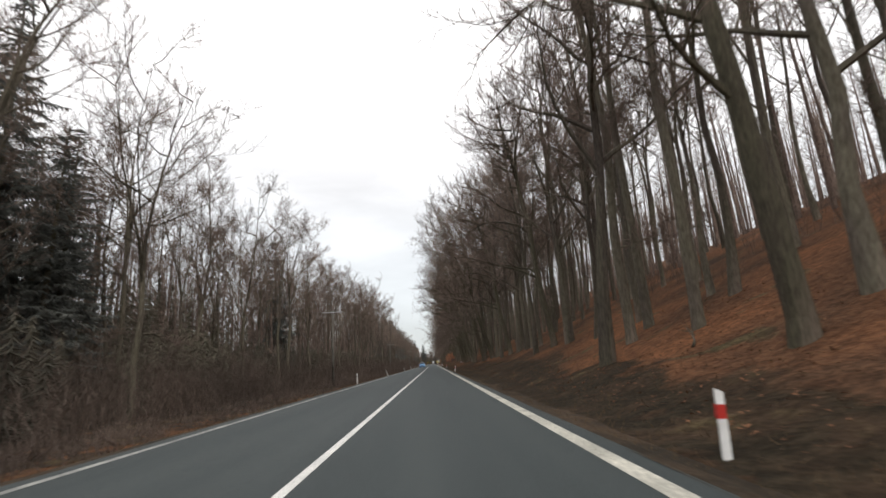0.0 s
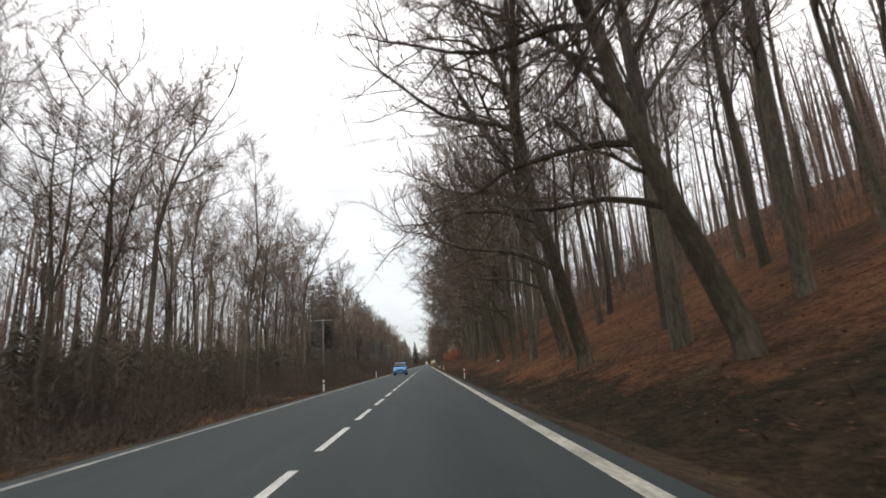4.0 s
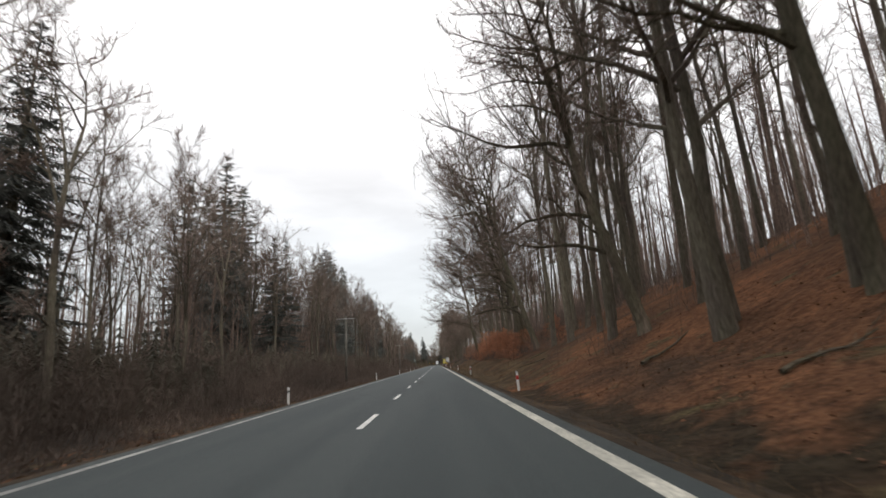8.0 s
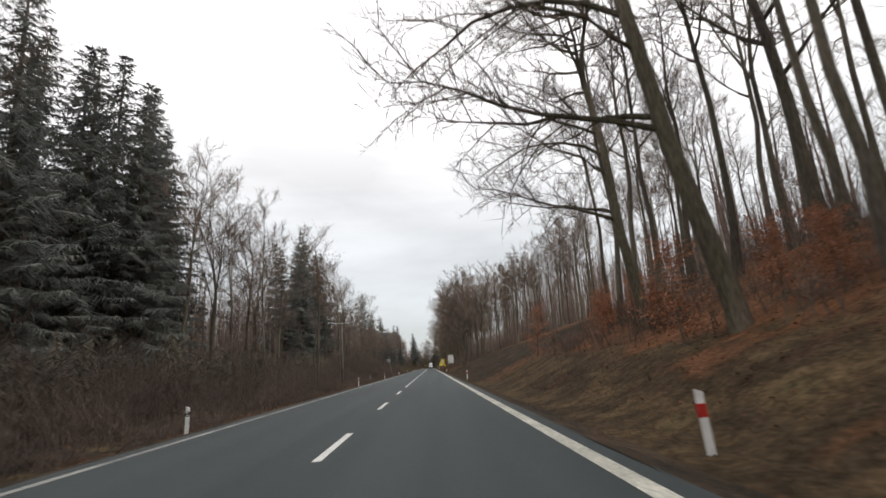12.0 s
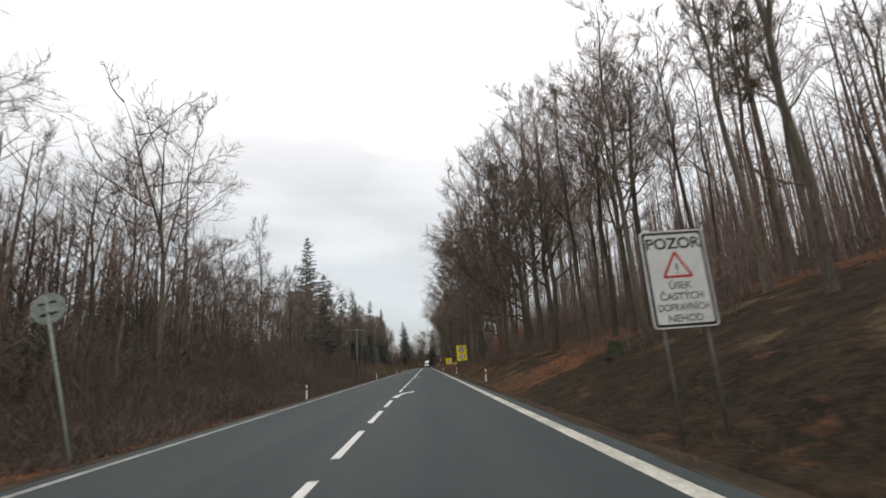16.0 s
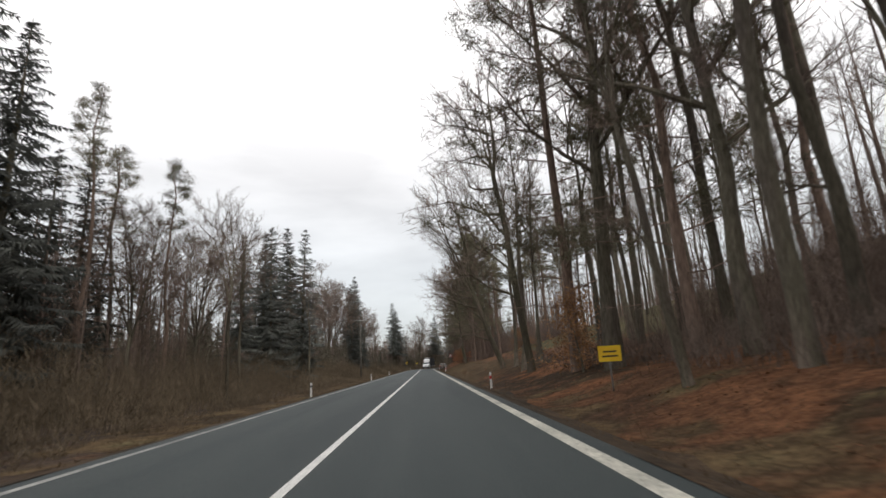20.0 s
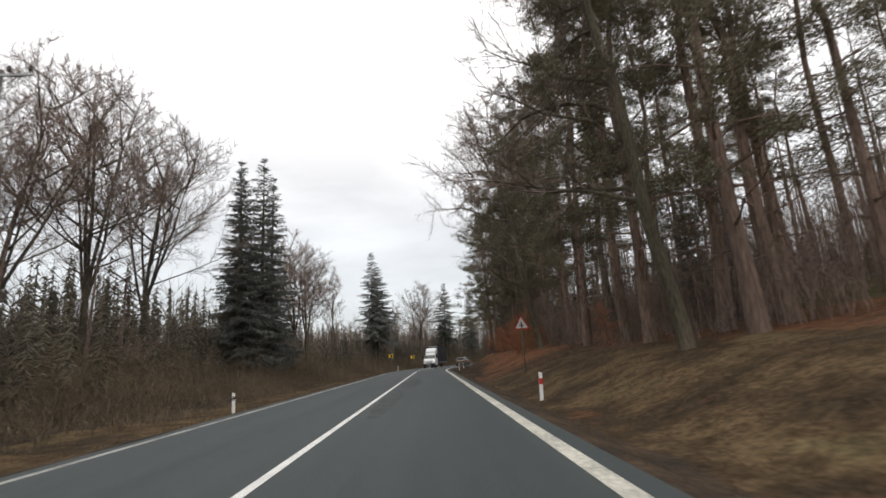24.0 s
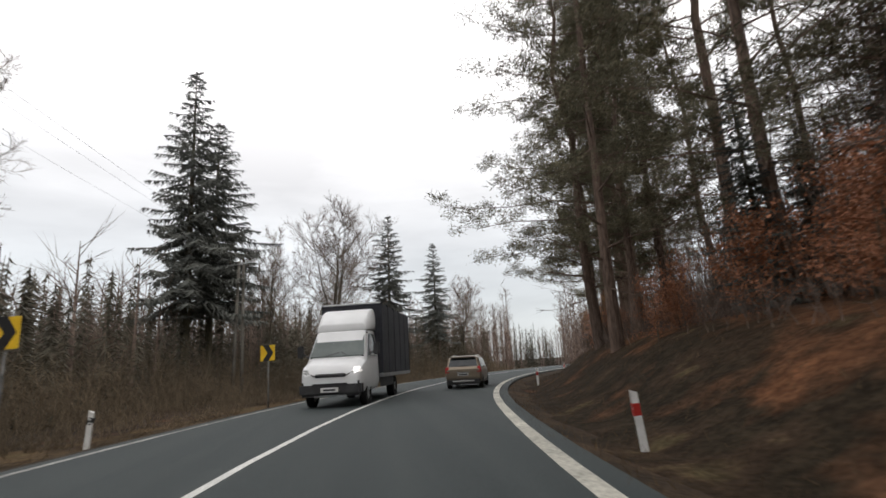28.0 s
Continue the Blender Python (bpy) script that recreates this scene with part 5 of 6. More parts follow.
def sign_post(top, height, x=0.0, r=0.03, y=0.05):
    bm = bmesh.new()
    tube(bm, (x, y, -0.5), (x, y, height), r, r, 12)
    tube(bm, (x, y, height), (x, y, height + 0.02), r * 1.1, r * 0.7, 12)
    ob = part("post", bm, DULL_STEEL, top, "dull grey steel tube", True)
    for z in (height * 0.62, height * 0.9):
        bm = bmesh.new()
        box(bm, (0.12, 0.03, 0.03), (x, y - 0.035, z), bevel=0.004)
        part("clamp", bm, DULL_STEEL, top)
    return ob


def set_up(top, s, u, turn=0.0, lean=0.0):
    p = place(s, u)
    p.z = rise(s, u)
    top.matrix_basis = Matrix.Translation(p) @ pose(0, 0, 0, 0, lean, turn - math.degrees(heading(s)))
    return top


def warning_board():
    top = new("warning_board")
    sign_post(top, 3.2, -0.38, 0.025)
    sign_post(top, 3.2, 0.38, 0.025)
    z = 2.68
    board = part("board", plate(rounded(1.12, 1.68, 0.07), -0.02, 0.012), SIGN_WHITE, top, "white board with a thin black border")
    board.location.z = z
    part("border", ring(rounded(1.07, 1.63, 0.06), rounded(0.98, 1.54, 0.04), -0.0245, -0.019), BLACK, board)
    words("POZOR", 0.27, 0, -0.0225, 0.60, BLACK, board, wide=1.05)
    red = part("warning_triangle", ring(triangle(0.56, 0.03), triangle(0.42, 0.015), -0.0245, -0.019, 0, 0.17), RED, board)
    bm = bmesh.new()
    box(bm, (0.03, 0.004, 0.12), (0, -0.0225, 0.20), bevel=0.001)
    box(bm, (0.03, 0.004, 0.03), (0, -0.0225, 0.095), bevel=0.001)
    part("exclamation_mark", bm, BLACK, board)
    grey = material("faded_print", (0.12, 0.13, 0.11), (0.18, 0.19, 0.16), 4.0, 0.6, 0.0, 20.0)
    for i, (text, wide) in enumerate((("ÚSEK", 1.0), ("ČASTÝCH", 1.0), ("DOPRAVNÍCH", 0.82), ("NEHOD", 1.0))):
        words(text, 0.17, 0, -0.0225, -0.13 - 0.185 * i, grey, board, wide=wide)
    return tagged(top, "white board on steel posts reading POZOR above a red triangle", "road sign")


def limit_board():
    top = new("speed_limit_board")
    sign_post(top, 2.9)
    board = part("board", plate(rounded(1.03, 1.58, 0.06), -0.02, 0.012), YELLOW, top, "fluorescent yellow board")
    board.location.z = 2.60
    for dz in (0.37, -0.37):
        face = part("sign_face", plate(disc(0.31), -0.0235, -0.019, None, 0, dz), SIGN_WHITE, board, "white round sign face")
        part("red_ring", ring(disc(0.325), disc(0.255), -0.027, -0.019, 0, dz), RED, board)
    words("70", 0.38, 0, -0.0265, 0.37, BLACK, board, wide=0.95)
    for dx in (-0.11, 0.11):
        bm = bmesh.new()
        box(bm, (0.19, 0.004, 0.045), (dx, -0.0255, -0.375), bevel=0.001)
        box(bm, (0.11, 0.004, 0.026), (dx, -0.0255, -0.345), bevel=0.001)
        part("car_symbol", bm, BLACK, board)
    return tagged(top, "fluorescent yellow board with a 70 limit and a round prohibition sign", "road sign")


def bend_board():
    top = new("bend_warning_board")
    sign_post(top, 2.42)
    board = part("board", plate(rounded(1.0, 1.0, 0.05), -0.02, 0.012), YELLOW, top, "fluorescent yellow board")
    board.location.z = 2.02
    part("sign_face", plate(triangle(0.84, 0.03), -0.0235, -0.019, None, 0, -0.08), SIGN_WHITE, board, "white triangular sign face")
    part("red_border", ring(triangle(0.86, 0.035), triangle(0.62, 0.02), -0.027, -0.019, 0, -0.08), RED, board)
    bm = bmesh.new()
    arc = [(-0.09 + 0.20 * (1 - math.cos(a)), -0.20 + 0.23 * math.sin(a)) for a in [i * 0.26 for i in range(6)]]
    for (x0, z0), (x1, z1) in zip(arc, arc[1:]):
        d = Vector((x1 - x0, 0, z1 - z0))
        box(bm, (d.length * 1.2, 0.004, 0.05), ((x0 + x1) / 2, -0.0255, (z0 + z1) / 2), pose(0, 0, 0, 0, -math.degrees(math.atan2(d.z, d.x)), 0))
    part("bend_arrow", bm, BLACK, board)
    return tagged(top, "fluorescent yellow square board with a bend warning triangle", "road sign")


def crossing_sign():
    top = new("junction_sign")
    sign_post(top, 3.2, 0, 0.03)
    face = part("sign_face", plate(triangle(0.98, 0.04), -0.02, 0.0), SIGN_WHITE, top, "white triangular sign face")
    face.location.z = 2.72
    part("red_border", ring(triangle(1.0, 0.045), triangle(0.74, 0.02), -0.0245, -0.018), RED, face)
    bm = bmesh.new()
    box(bm, (0.085, 0.004, 0.30), (0, -0.022, -0.03), bevel=0.001)
    box(bm, (0.26, 0.004, 0.045), (0, -0.0225, -0.05), bevel=0.001)
    part("junction_symbol", bm, BLACK, face)
    return tagged(top, "red and white triangular junction sign on a thin steel post", "road sign")


def orange_plate():
    top = new("orange_plate_sign")
    sign_post(top, 1.3, 0, 0.025)
    board = part("board", plate(rounded(0.72, 0.48, 0.03), -0.02, 0.0), AMBER, top, "amber yellow plate")
    board.location.z = 1.12
    for i, w in enumerate((0.42, 0.5)):
        bm = bmesh.new()
        box(bm, (w, 0.004, 0.05), (0, -0.022, 0.06 - 0.14 * i), bevel=0.001)
        part("print_bar", bm, BLACK, board, "dark unreadable line of print")
    return tagged(top, "small amber plate on a thin post below the bank", "road sign")


def round_sign_back():
    top = new("round_sign")
    pale = material("weathered_zinc", (0.20, 0.235, 0.215), (0.29, 0.325, 0.30), 6.0, 0.7, 0.1, 40.0)
    sign_post(top, 3.68, 0, 0.028, 0.0)
    for post in top.children:
        post.data.materials[0] = pale
    bm = plate(disc(0.34), 0.035, 0.05)
    bmesh.ops.translate(bm, verts=bm.verts, vec=(0, 0, 3.41))
    part("sign_disc", bm, pale, top, "bare grey metal back")
    for dz in (-0.12, 0.12):
        bm = bmesh.new()
        box(bm, (0.34, 0.02, 0.035), (0, 0.022, 3.41 + dz), bevel=0.003)
        part("bracket", bm, BLACK, top)
    return tagged(top, "round traffic sign with grey metal back on a leaning post", "road sign")


def chevron(middle):
    top = new("chevron_sign")
    sign_post(top, middle + 0.35, 0, 0.03)
    board = part("board", plate(rounded(0.66, 0.66, 0.03), -0.02, 0.0), AMBER, top, "yellow reflective board")
    board.location.z = middle
    h = 0.34
    pts = [(-0.24, h), (0.04, h), (0.27, 0), (0.04, -h), (-0.24, -h), (-0.01, 0)]
    part("chevron_arrow", plate(pts, -0.0245, -0.019), BLACK, board, "black arrow that points along the bend")
    return tagged(top, "yellow chevron sign with a black arrow beside the bend", "chevron sign", "chevron signs in the bend")


set_up(warning_board(), 366.6, 5.75, 0, -1)
set_up(limit_board(), 411.5, 5.25, 0, -2)
set_up(bend_board(), 446.6, 5.4, 0, -1)
set_up(orange_plate(), 462, 7.3, 0, 0)
set_up(crossing_sign(), 561.5, 7.3, 4, -1)
set_up(round_sign_back(), 369.2, -5.8, 4, -14)
for s, u, middle in ((614.3, -6.0, 2.85), (625.5, -5.4, 2.45), (643, -5.4, 2.4)):
    set_up(chevron(middle), s, u, -4, -1)


# ---------------------------------------------------------------- power poles and wires
def power_pole(double=False, tall=8.2):
    top = new("power_pole")
    for dx in ((-0.45, 0.45) if double else (0.0,)):
        bm = bmesh.new()
        tube(bm, (dx, 0, -1.0), (dx * 0.5, 0, tall), 0.15, 0.10, 12)
        part("shaft", bm, POLE_WOOD, top, "", True)
    bm = bmesh.new()
    box(bm, (2.3, 0.07, 0.075), (0, -0.12, tall - 0.24), bevel=0.01)
    arm = part("crossarm", bm, STEEL, top, "grey steel crossarm")
    for dx in (-1.0, 0.35, 1.0):
        bm = bmesh.new()
        tube(bm, (dx, -0.12, tall - 0.20), (dx, -0.12, tall - 0.08), 0.02, 0.02, 8)
        tube(bm, (dx, -0.12, tall - 0.10), (dx, -0.12, tall + 0.00), 0.07, 0.07, 10)
        tube(bm, (dx, -0.12, tall + 0.00), (dx, -0.12, tall + 0.10), 0.055, 0.035, 10)
        part("insulator", bm, CERAMIC, arm)
    return tagged(top, "weathered pole with a steel crossarm and three insulators in the scrub", "power pole", "power poles along the road")


single, high, twin = power_pole(), power_pole(False, 11.6), power_pole(True, 10.6)
POLES = [(-38, -9.5), (55.5, -9.3), (153.3, -11.2), (241, -9.5), (332.5, -9.6), (440, -9.6), (547, -11.2), (638, -15.5), (720, -34)]
for s, u in POLES[:-2]:
    stand(high if s > 500 else single, s, u, 2)
stand(twin, *POLES[-2], -8)
stand(single, *POLES[-1], -30)
for ob in (single, high, twin):
    for o in (ob, *ob.children_recursive):
        bpy.data.objects.remove(o)
WIRE = material("wire", (0.05, 0.05, 0.05), (0.07, 0.07, 0.07), 2.0, 0.5, 0.0, 10.0)
for (s0, u0), (s1, u1) in zip(POLES, POLES[1:]):
    a, b = place(s0, u0), place(s1, u1)
    a.z, b.z = (rise(s, u) + (11.66 if 500 < s < 600 else 10.66 if 600 < s < 700 else 8.26) for s, u in ((s0, u0), (s1, u1)))
    side = (b - a).cross(Vector((0, 0, 1))).normalized()
    top = new("power_line")
    for off in (-1.0, 0.35, 1.0):
        w = Wood(1)
        pts = [a.lerp(b, i / 10) + side * off + Vector((0, 0, -1.3 * 4 * (i / 10) * (1 - i / 10))) for i in range(11)]
        w.limb(pts, [0.004] * 11, 4)
        new("wire", w.mesh("wire", WIRE)).parent = top
    tagged(top, "three thin sagging wires between the power poles", "power line", "spans of power line")


# ---------------------------------------------------------------- vehicles
def wheel(parent, x, y, r, w):
    hub = part("wheel", tube(bmesh.new(), (x - w * 0.2, y, r), (x + w * 0.2, y, r), r * 0.2, r * 0.2, 12), STEEL, parent)
    bm = bmesh.new()
    prof = [(r * 0.62, -w / 2), (r * 0.94, -w / 2), (r, -w * 0.36), (r, w * 0.36), (r * 0.94, w / 2), (r * 0.62, w / 2)]
    n = 24
    rows = [[bm.verts.new((x + o, y + q * math.cos(2 * math.pi * i / n), r + q * math.sin(2 * math.pi * i / n))) for q, o in prof] for i in range(n)]
    for i in range(n):
        a, b = rows[i], rows[(i + 1) % n]
        for k in range(len(prof)):
            bm.faces.new((a[k], a[(k + 1) % 6], b[(k + 1) % 6], b[k]))
    bmesh.ops.recalc_face_normals(bm, faces=bm.faces)
    part("tyre", bm, RUBBER, hub)
    bm = bmesh.new()
    tube(bm, (x - w * 0.3, y, r), (x + w * 0.3, y, r), r * 0.64, r * 0.64, 20)
    for i in range(5):
        a = 2 * math.pi * i / 5
        for sx in (-1, 1):
            box(bm, (0.03, r * 0.16, r * 0.55), (x + sx * w * 0.33, y + math.cos(a) * r * 0.33, r + math.sin(a) * r * 0.33), pose(0, 0, 0, math.degrees(a) - 90))
    part("rim", bm, STEEL, hub)
    return hub


def loft(sections, bm=None):
    """A skin over cross-sections: each is (y, rows of (half width, z) from the floor up); both sides are made alike."""
    bm = bm or bmesh.new()
    rings = []
    for y, rows in sections:
        rings.append([bm.verts.new((-w, y, z)) for w, z in rows] + [bm.verts.new((w, y, z)) for w, z in reversed(rows)])
    n = len(rings[0])
    for a, b in zip(rings, rings[1:]):
        for i in range(n):
            bm.faces.new((a[i], a[(i + 1) % n], b[(i + 1) % n], b[i]))
    bm.faces.new(rings[0])
    bm.faces.new(rings[-1][::-1])
    bmesh.ops.recalc_face_normals(bm, faces=bm.faces)
    return bm


def pane(pts, out):
    """A thin pane over four or more corners, standing off by the vector out."""
    bm = bmesh.new()
    a = [bm.verts.new(Vector(p) + Vector(out)) for p in pts]
    b = [bm.verts.new(Vector(p) - Vector(out)) for p in pts]
    n = len(pts)
    bm.faces.new(a)
    bm.faces.new(b[::-1])
    for i in range(n):
        bm.faces.new((a[i], b[i], b[(i + 1) % n], a[(i + 1) % n]))
    bmesh.ops.recalc_face_normals(bm, faces=bm.faces)
    return bm


def hatchback(name, paint, label, length=4.2, width=1.68, height=1.5, nose=0.95, rails=True):
    """A tall family hatchback. Its nose points to +y, the tailgate to -y; the base is on the road."""
    top = new(name)
    h, L, W = height, length, width / 2
    f, r = L / 2, -L / 2
    belt = 0.92

    def sec(y, w, z0, zb, zr, wr):
        return (y, [(w * 0.86, z0), (w * 0.98, z0 + 0.12), (w, 0.62), (w * 0.97, zb), (wr, zr - 0.06), (wr * 0.86, zr)])

    body = part("body", loft([sec(r, W * 0.93, 0.42, 0.86, 0.90, W * 0.9), sec(r + 0.06, W * 0.97, 0.30, belt, 1.0, W * 0.88), sec(r + 0.32, W, 0.24, belt + 0.02, h - 0.06, W * 0.80), sec(r + 0.75, W, 0.22, belt + 0.01, h, W * 0.80),
                              sec(-0.1, W, 0.22, belt, h, W * 0.80), sec(0.45, W, 0.22, belt, h - 0.07, W * 0.79), sec(f - 1.08, W, 0.22, nose + 0.0, nose + 0.06, W * 0.88),
                              sec(f - 0.55, W * 0.99, 0.24, nose - 0.08, nose - 0.01, W * 0.86), sec(f - 0.14, W * 0.94, 0.28, 0.70, 0.76, W * 0.80), sec(f, W * 0.82, 0.36, 0.58, 0.62, W * 0.7)]), paint, top, "", True)
    sub = body.modifiers.new("round", "BEVEL")
    sub.width, sub.segments, sub.limit_method, sub.angle_limit = 0.07, 3, "ANGLE", radians(30)
    wr, eps = W * 0.80, 0.006
    part("rear_window", pane([(-W * 0.80, r + 0.100, belt + 0.10), (W * 0.80, r + 0.100, belt + 0.10), (wr * 0.88, r + 0.265, h - 0.13), (-wr * 0.88, r + 0.265, h - 0.13)], (0, -0.03, 0.012)), DARK_GLASS, body, "dark tinted rear window")
    part("windscreen", pane([(-W * 0.84, f - 1.13, nose + 0.10), (W * 0.84, f - 1.13, nose + 0.10), (wr * 0.9, 0.50, h - 0.10), (-wr * 0.9, 0.50, h - 0.10)], (0, 0.03, 0.05)), DARK_GLASS, body, "dark windscreen")
    for sx in (-1, 1):
        for y0, y1, y2, y3 in ((f - 1.35, 0.10, 0.10, 0.52), (0.04, -0.80, -0.78, 0.04), (-0.88, r + 0.50, r + 0.60, -0.86)):
            part("side_window", pane([(sx * W * 0.955, y0, belt + 0.05), (sx * W * 0.955, y1, belt + 0.05), (sx * wr * 1.02, y2, h - 0.13), (sx * wr * 1.02, y3, h - 0.13)], (sx * 0.012, 0, 0.004)), DARK_GLASS, body)
        bm = bmesh.new()
        box(bm, (0.24, 0.16, 0.34), (sx * (W * 0.85), r + 0.09, 0.86), pose(0, 0, 0, -8), bevel=0.05)
        part("tail_lamp", bm, TAIL_RED, body, "red tail lamp")
        bm = bmesh.new()
        box(bm, (0.34, 0.34, 0.17), (sx * (W * 0.72), f - 0.24, 0.70), pose(0, 0, 0, -22, 0, -sx * 22), bevel=0.04)
        part("headlamp", bm, LAMP_CLEAR, body, "clear headlamp")
        bm = bmesh.new()
        box(bm, (0.17, 0.11, 0.14), (sx * (W + 0.09), 0.72, belt + 0.08), bevel=0.035)
        part("door_mirror", bm, paint, body)
        for y in (0.30, -0.60):
            bm = bmesh.new()
            box(bm, (0.03, 0.18, 0.03), (sx * (W + 0.006), y - 0.2, 0.80), bevel=0.01)
            part("door_handle", bm, paint, body)
        bm = bmesh.new()
        box(bm, (0.05, L * 0.56, 0.12), (sx * W * 0.985, 0.0, 0.30), bevel=0.015)
        part("sill", bm, PLASTIC, body)
        if rails:
            bm = bmesh.new()
            tube(bm, (sx * wr * 0.82, -1.3, h + 0.035), (sx * wr * 0.82, 0.2, h + 0.035), 0.016, 0.016, 8)
            part("roof_rail", bm, STEEL, body)
    bm = bmesh.new()
    box(bm, (W * 1.86, 0.16, 0.16), (0, r + 0.02, 0.54), bevel=0.05)
    part("rear_bumper", bm, paint, body)
    bm = bmesh.new()
    box(bm, (wr * 1.72, 0.30, 0.05), (0, r + 0.22, h - 0.055), pose(0, 0, 0, 6), bevel=0.02)
    part("roof_spoiler", bm, paint, body)
    bm = bmesh.new()
    box(bm, (W * 1.84, 0.15, 0.28), (0, r + 0.03, 0.34), bevel=0.05)
    part("rear_apron", bm, PLASTIC, body, "dark plastic lower bumper")
    bm = bmesh.new()
    box(bm, (0.62, 0.04, 0.045), (0, r - 0.005, 0.755), bevel=0.012)
    part("tailgate_trim", bm, STEEL, body, "chrome strip above the plate")
    bm = bmesh.new()
    box(bm, (W * 1.2, 0.05, 0.05), (0, r - 0.035, 0.36), bevel=0.01)
    part("bumper_insert", bm, SIGN_WHITE, body, "pale reflective strip low on the bumper")
    bm = bmesh.new()
    box(bm, (W * 1.80, 0.14, 0.20), (0, f - 0.02, 0.40), bevel=0.05)
    part("front_bumper", bm, paint, body)
    bm = bmesh.new()
    box(bm, (0.74, 0.05, 0.20), (0, f - 0.015, 0.62), pose(0, 0, 0, -10), bevel=0.03)
    grille = part("grille", bm, PLASTIC, body, "dark grille")
    bm = bmesh.new()
    box(bm, (0.84, 0.05, 0.035), (0, f - 0.04, 0.735), bevel=0.01)
    part("grille_trim", bm, STEEL, grille, "bright chrome strip")
    for y, z, side in ((r - 0.05, 0.66, -1), (f + 0.055, 0.44, 1)):
        bm = bmesh.new()
        box(bm, (0.52, 0.015, 0.11), (0, y, z), bevel=0.004)
        part("number_plate", bm, SIGN_WHITE, body, "white plate with a plain dark bar")
        bm = bmesh.new()
        box(bm, (0.40, 0.006, 0.055), (0, y + side * 0.009, z))
        part("plate_bar", bm, BLACK, body)
    bm = bmesh.new()
    box(bm, (0.5, 0.03, 0.025), (0, r + 0.075, belt + 0.13), pose(0, 0, 0, -20), bevel=0.006)
    part("wiper", bm, PLASTIC, body)
    for sx in (-1, 1):
        for y in (f - 0.82, r + 0.72):
            wheel(top, sx * (W - 0.10), y, 0.305, 0.20)
    return tagged(top, label, "car")


def delivery_truck():
    """A light truck with a tall tarpaulin box. Its nose points to +y."""
    top = new("delivery_truck")
    W, f = 0.98, 3.4

    def sec(y, w, z0, zb, zr, wr):
        return (y, [(w * 0.95, z0), (w, z0 + 0.15), (w, min(0.95, zb - 0.10)), (w * 0.98, zb), (wr, zr - 0.06), (wr * 0.9, zr)])

    cab = part("cab", loft([sec(f - 2.2, W, 0.45, 1.35, 2.24, W * 0.86), sec(f - 1.5, W, 0.40, 1.35, 2.26, W * 0.86), sec(f - 1.15, W, 0.40, 1.32, 2.16, W * 0.84), sec(f - 0.62, W * 0.99, 0.40, 1.26, 1.34, W * 0.88),
                            sec(f - 0.22, W * 0.97, 0.42, 1.12, 1.19, W * 0.88), sec(f - 0.05, W * 0.92, 0.44, 1.00, 1.06, W * 0.80), sec(f + 0.02, W * 0.84, 0.50, 0.90, 0.95, W * 0.70)]), VAN_WHITE, top, "white painted cab", True)
    m = cab.modifiers.new("round", "BEVEL")
    m.width, m.segments, m.limit_method, m.angle_limit = 0.04, 2, "ANGLE", radians(30)
    part("windscreen", pane([(-W * 0.88, f - 0.66, 1.40), (W * 0.88, f - 0.66, 1.40), (W * 0.80, f - 1.16, 2.06), (-W * 0.80, f - 1.16, 2.06)], (0, 0.03, 0.03)), SKY_GLASS, cab, "windscreen with the pale sky's reflection put into its colour")
    spoiler = part("roof_spoiler", loft([(f - 2.15, [(W * 0.92, 2.2), (W * 0.95, 2.4), (W * 0.92, 2.78), (W * 0.84, 2.92)]), (f - 1.7, [(W * 0.92, 2.2), (W * 0.94, 2.38), (W * 0.9, 2.66), (W * 0.8, 2.80)]), (f - 1.2, [(W * 0.84, 2.16), (W * 0.86, 2.24), (W * 0.8, 2.34), (W * 0.7, 2.40)])]), VAN_WHITE, cab, "white roof spoiler", True)
    m = spoiler.modifiers.new("round", "BEVEL")
    m.width, m.segments = 0.04, 2
    bm = bmesh.new()
    box(bm, (W * 1.96, 0.36, 0.40), (0, f - 0.09, 0.52), bevel=0.08)
    part("front_bumper", bm, PLASTIC, cab, "dark plastic bumper")
    bm = bmesh.new()
    box(bm, (W * 1.0, 0.10, 0.10), (0, f + 0.01, 0.885), bevel=0.03)
    for sx in (-1, 1):
        box(bm, (0.30, 0.10, 0.085), (sx * W * 0.60, f - 0.03, 0.925), pose(0, 0, 0, 0, -sx * 24, -sx * 12), bevel=0.03)
    part("grille", bm, PLASTIC, cab, "dark grille")
    for z in (0.865, 0.905):
        bm = bmesh.new()
        box(bm, (W * 0.96, 0.03, 0.012), (0, f + 0.036, z), bevel=0.003)
        part("grille_bar", bm, STEEL, cab)
    # dark strip in the gap between spoiler and windscreen
    bm = bmesh.new()
    box(bm, (W * 1.78, 0.05, 0.05), (0, f - 1.20, 2.10), pose(0, 0, 0, -30), bevel=0.012)
    part("windscreen_header", bm, PLASTIC, cab, "dark strip above the windscreen")
    bm = bmesh.new()
    box(bm, (1.1, 0.05, 0.09), (0, f + 0.075, 0.63), bevel=0.02)
    part("lower_intake", bm, BLACK, cab)
    bm = bmesh.new()
    box(bm, (0.54, 0.015, 0.13), (0, f + 0.108, 0.50), bevel=0.004)
    part("number_plate", bm, SIGN_WHITE, cab, "white plate with a plain dark bar")
    bm = bmesh.new()
    box(bm, (0.36, 0.006, 0.045), (0, f + 0.117, 0.50))
    part("plate_bar", bm, BLACK, cab)
    bm = bmesh.new()
    box(bm, (1.0, 0.12, 0.045), (0, f - 0.02, 0.335), bevel=0.015)
    part("skid_strip", bm, STEEL, cab, "grey strip under the bumper")
    glow = bpy.data.materials.new("lit_headlamp")
    glow.use_nodes = True
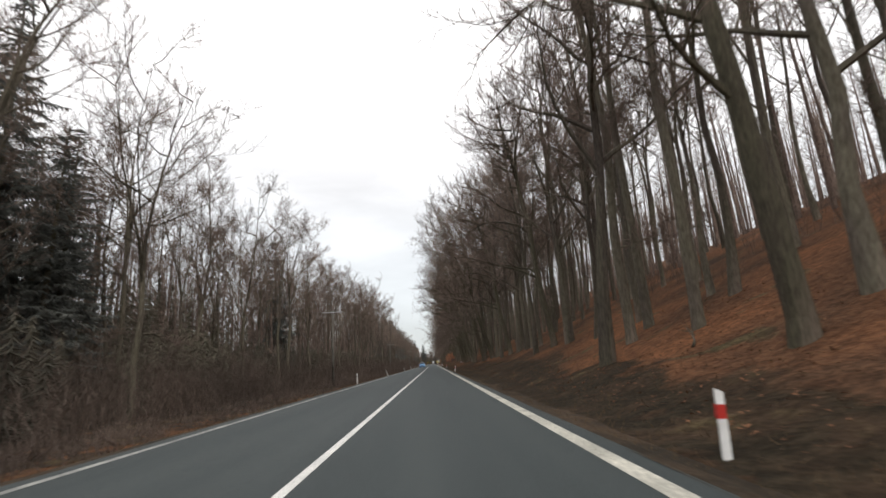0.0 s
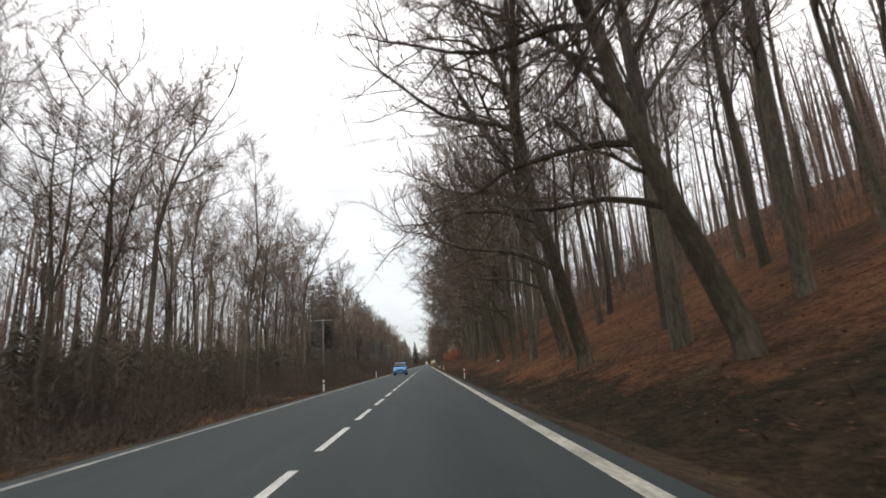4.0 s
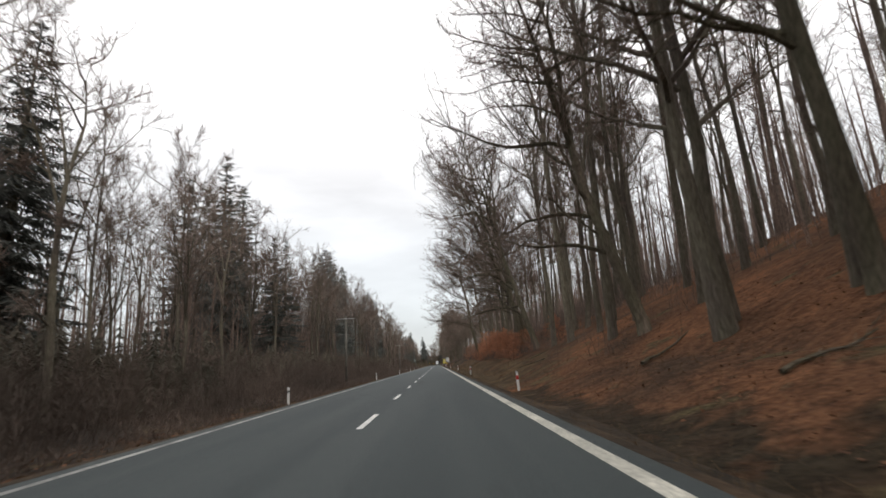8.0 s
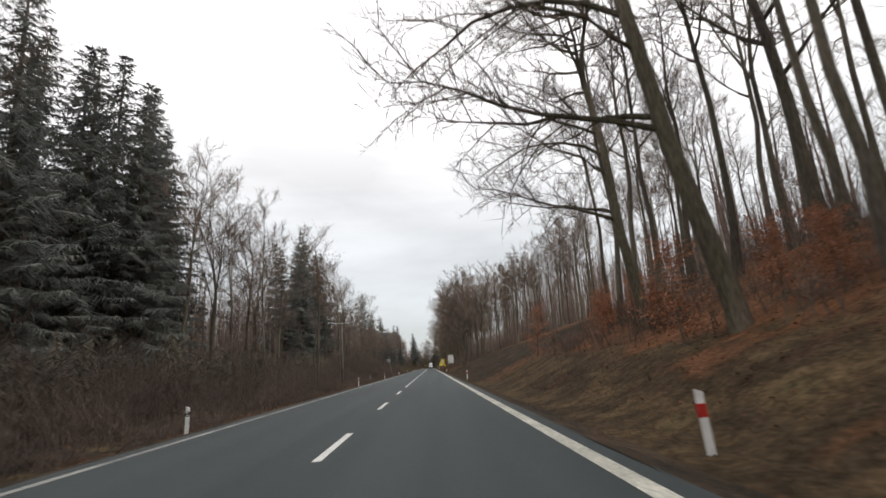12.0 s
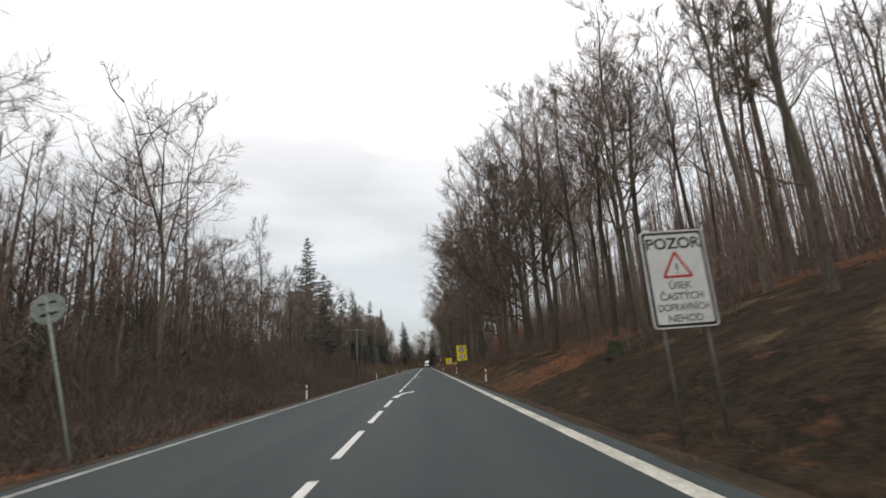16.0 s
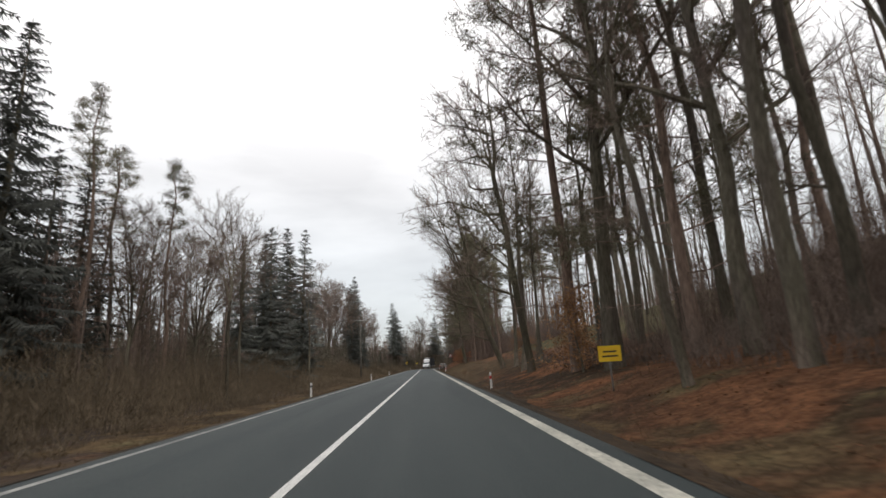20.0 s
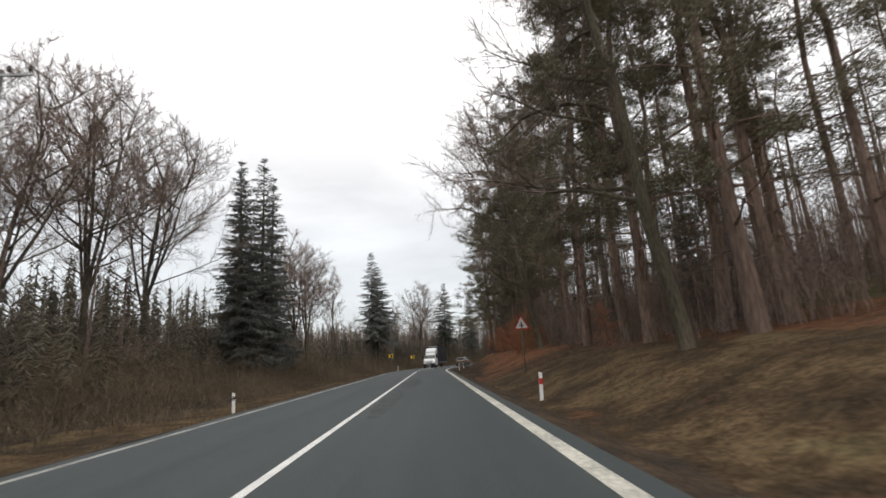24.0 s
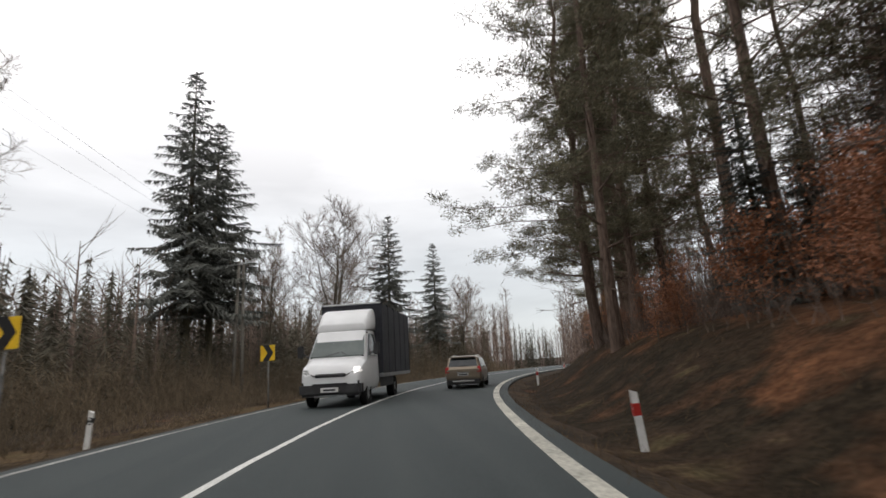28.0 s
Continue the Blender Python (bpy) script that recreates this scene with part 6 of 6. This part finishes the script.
    b = glow.node_tree.nodes["Principled BSDF"]
    b.inputs["Emission Color"].default_value, b.inputs["Emission Strength"].default_value = (1.0, 0.97, 0.9, 1), 1.6
    for sx in (-1, 1):
        bm = bmesh.new()
        box(bm, (0.30, 0.26, 0.22), (sx * W * 0.78, f - 0.14, 0.98), pose(0, 0, 0, -16, 0, -sx * 24), bevel=0.06)
        part("headlamp", bm, glow if sx < 0 else LAMP_CLEAR, cab, "lit white headlamp" if sx < 0 else "clear headlamp")
        part("side_window", pane([(sx * W * 0.99, f - 0.82, 1.40), (sx * W * 0.99, f - 1.85, 1.40), (sx * W * 0.90, f - 1.85, 2.05), (sx * W * 0.90, f - 1.30, 2.05)], (sx * 0.02, 0, 0.004)), DARK_GLASS, cab)
        bm = bmesh.new()
        tube(bm, (sx * W, f - 0.86, 1.42), (sx * (W + 0.20), f - 0.82, 1.55), 0.025, 0.025, 8)
        box(bm, (0.20, 0.12, 0.36), (sx * (W + 0.26), f - 0.82, 1.60), bevel=0.03)
        part("door_mirror", bm, PLASTIC, cab)
        bm = bmesh.new()
        tube(bm, (sx * 0.35, f - 0.62, 1.43), (sx * 0.05 - 0.1, f - 0.70, 1.53), 0.012, 0.012, 6)
        part("wiper", bm, PLASTIC, cab)
    bm = bmesh.new()
    box(bm, (2.16, 5.6, 2.35), (0, f - 5.2, 1.95), bevel=0.05)
    cargo = part("cargo_box", bm, TARP, top, "dark blue-black tarpaulin cover")
    bm = bmesh.new()
    box(bm, (2.20, 5.64, 0.14), (0, f - 5.2, 0.80), bevel=0.02)
    part("side_board", bm, STEEL, cargo, "grey metal side boards")
    bm = bmesh.new()
    box(bm, (2.12, 0.06, 0.05), (0, f - 2.39, 3.13), bevel=0.02)
    part("roof_rim", bm, VAN_WHITE, cargo, "pale rim along the top of the box front")
    for y in (f - 2.43, f - 3.5, f - 4.64, f - 5.78, f - 6.9, f - 7.97):
        bm = bmesh.new()
        box(bm, (2.19, 0.05, 2.37), (0, y, 1.96), bevel=0.015)
        part("tarp_strap", bm, TARP, cargo)
    bm = bmesh.new()
    box(bm, (0.8, 7.0, 0.16), (0, f - 4.2, 0.62), bevel=0.02)
    part("chassis", bm, PLASTIC, top)
    for sx in (-1, 1):
        wheel(top, sx * (W - 0.13), f - 0.85, 0.36, 0.22)
        wheel(top, sx * (W - 0.16), f - 5.1, 0.36, 0.30)
        bm = bmesh.new()
        box(bm, (0.03, 2.2, 0.30), (sx * 1.0, f - 3.4, 0.58), bevel=0.01)
        part("side_guard", bm, PLASTIC, top)
    return tagged(top, "white-cabbed light truck with a dark tarpaulin box and a lit headlamp", "truck")


def park(ob, s, u, turn):
    p = place(s, u, 0.0)
    ob.matrix_basis = Matrix.Translation((p.x, p.y, 0.012)) @ pose(0, 0, 0, 0, 0, turn - math.degrees(heading(s)))


park(hatchback("beige_car", GOLD, "beige metallic family hatchback on the asphalt before the bend", 4.3, 1.76, 1.54), 631.2, 2.7, 0)
park(hatchback("blue_car", BLUE, "blue high-roofed family car on the oncoming lane", 4.2, 1.68, 1.6, 0.98), 156.4, -1.75, 180)
truck = delivery_truck()
park(truck, 624.6, -1.1, 180)
truck.scale = (1.1, 1.1, 1.18)


# ---------------------------------------------------------------- small things on the bank
def tree_stump(s, u):
    """A squat mossy stump with a ragged top and spreading roots."""
    r = random.Random(31)
    bm = bmesh.new()
    n, rings = 18, []
    for z, w in ((-0.2, 0.62), (0.02, 0.56), (0.14, 0.46), (0.34, 0.41), (0.52, 0.39)):
        rings.append([bm.verts.new((math.cos(6.283 * i / n) * w * (1 + 0.16 * math.sin(i * 2.1) * (0.8 - z)), math.sin(6.283 * i / n) * w * (1 + 0.12 * math.cos(i * 1.7)), z + (r.uniform(-0.05, 0.09) if z > 0.5 else 0))) for i in range(n)])
    for a, b in zip(rings, rings[1:]):
        for i in range(n):
            bm.faces.new((a[i], a[(i + 1) % n], b[(i + 1) % n], b[i]))
    mid = bm.verts.new((0.03, -0.02, 0.47))
    for i in range(n):
        bm.faces.new((rings[-1][i], rings[-1][(i + 1) % n], mid))
    bmesh.ops.recalc_face_normals(bm, faces=bm.faces)
    top = new("tree_stump")
    moss = material("mossy_bark", (0.030, 0.038, 0.022), (0.062, 0.056, 0.036), 3.0, 0.95, 0.9, 18.0)
    part("stump", bm, moss, top, "", True)
    p = place(s, u)
    top.location = (p.x, p.y, rise(s, u))
    tagged(top, "low mossy tree stump on the open bank", "stump")


def plastic_bag(s, u):
    """A crumpled bag at the foot of a tree."""
    r = random.Random(12)
    bm = bmesh.new()
    bmesh.ops.create_icosphere(bm, subdivisions=3, radius=0.16)
    for v in bm.verts:
        k = 1 + 0.55 * noise.noise(v.co * 9.0) + 0.25 * noise.noise(v.co * 23.0)
        v.co = Vector((v.co.x * 1.3 * k, v.co.y * k, max(v.co.z * 0.7 * k, -0.06)))
    film = material("pale_film", (0.42, 0.48, 0.58), (0.60, 0.66, 0.74), 6.0, 0.35, 0.2, 30.0, mottle=0.3)
    top = from_arrays("plastic_bag", [], [], film)
    bm.to_mesh(top.data)
    p = place(s, u)
    top.location = (p.x, p.y, rise(s, u) + 0.06)
    tagged(top, "crumpled pale blue plastic bag among the fallen leaves", "litter")


tree_stump(379.0, 9.3)
plastic_bag(145.4, 9.7)
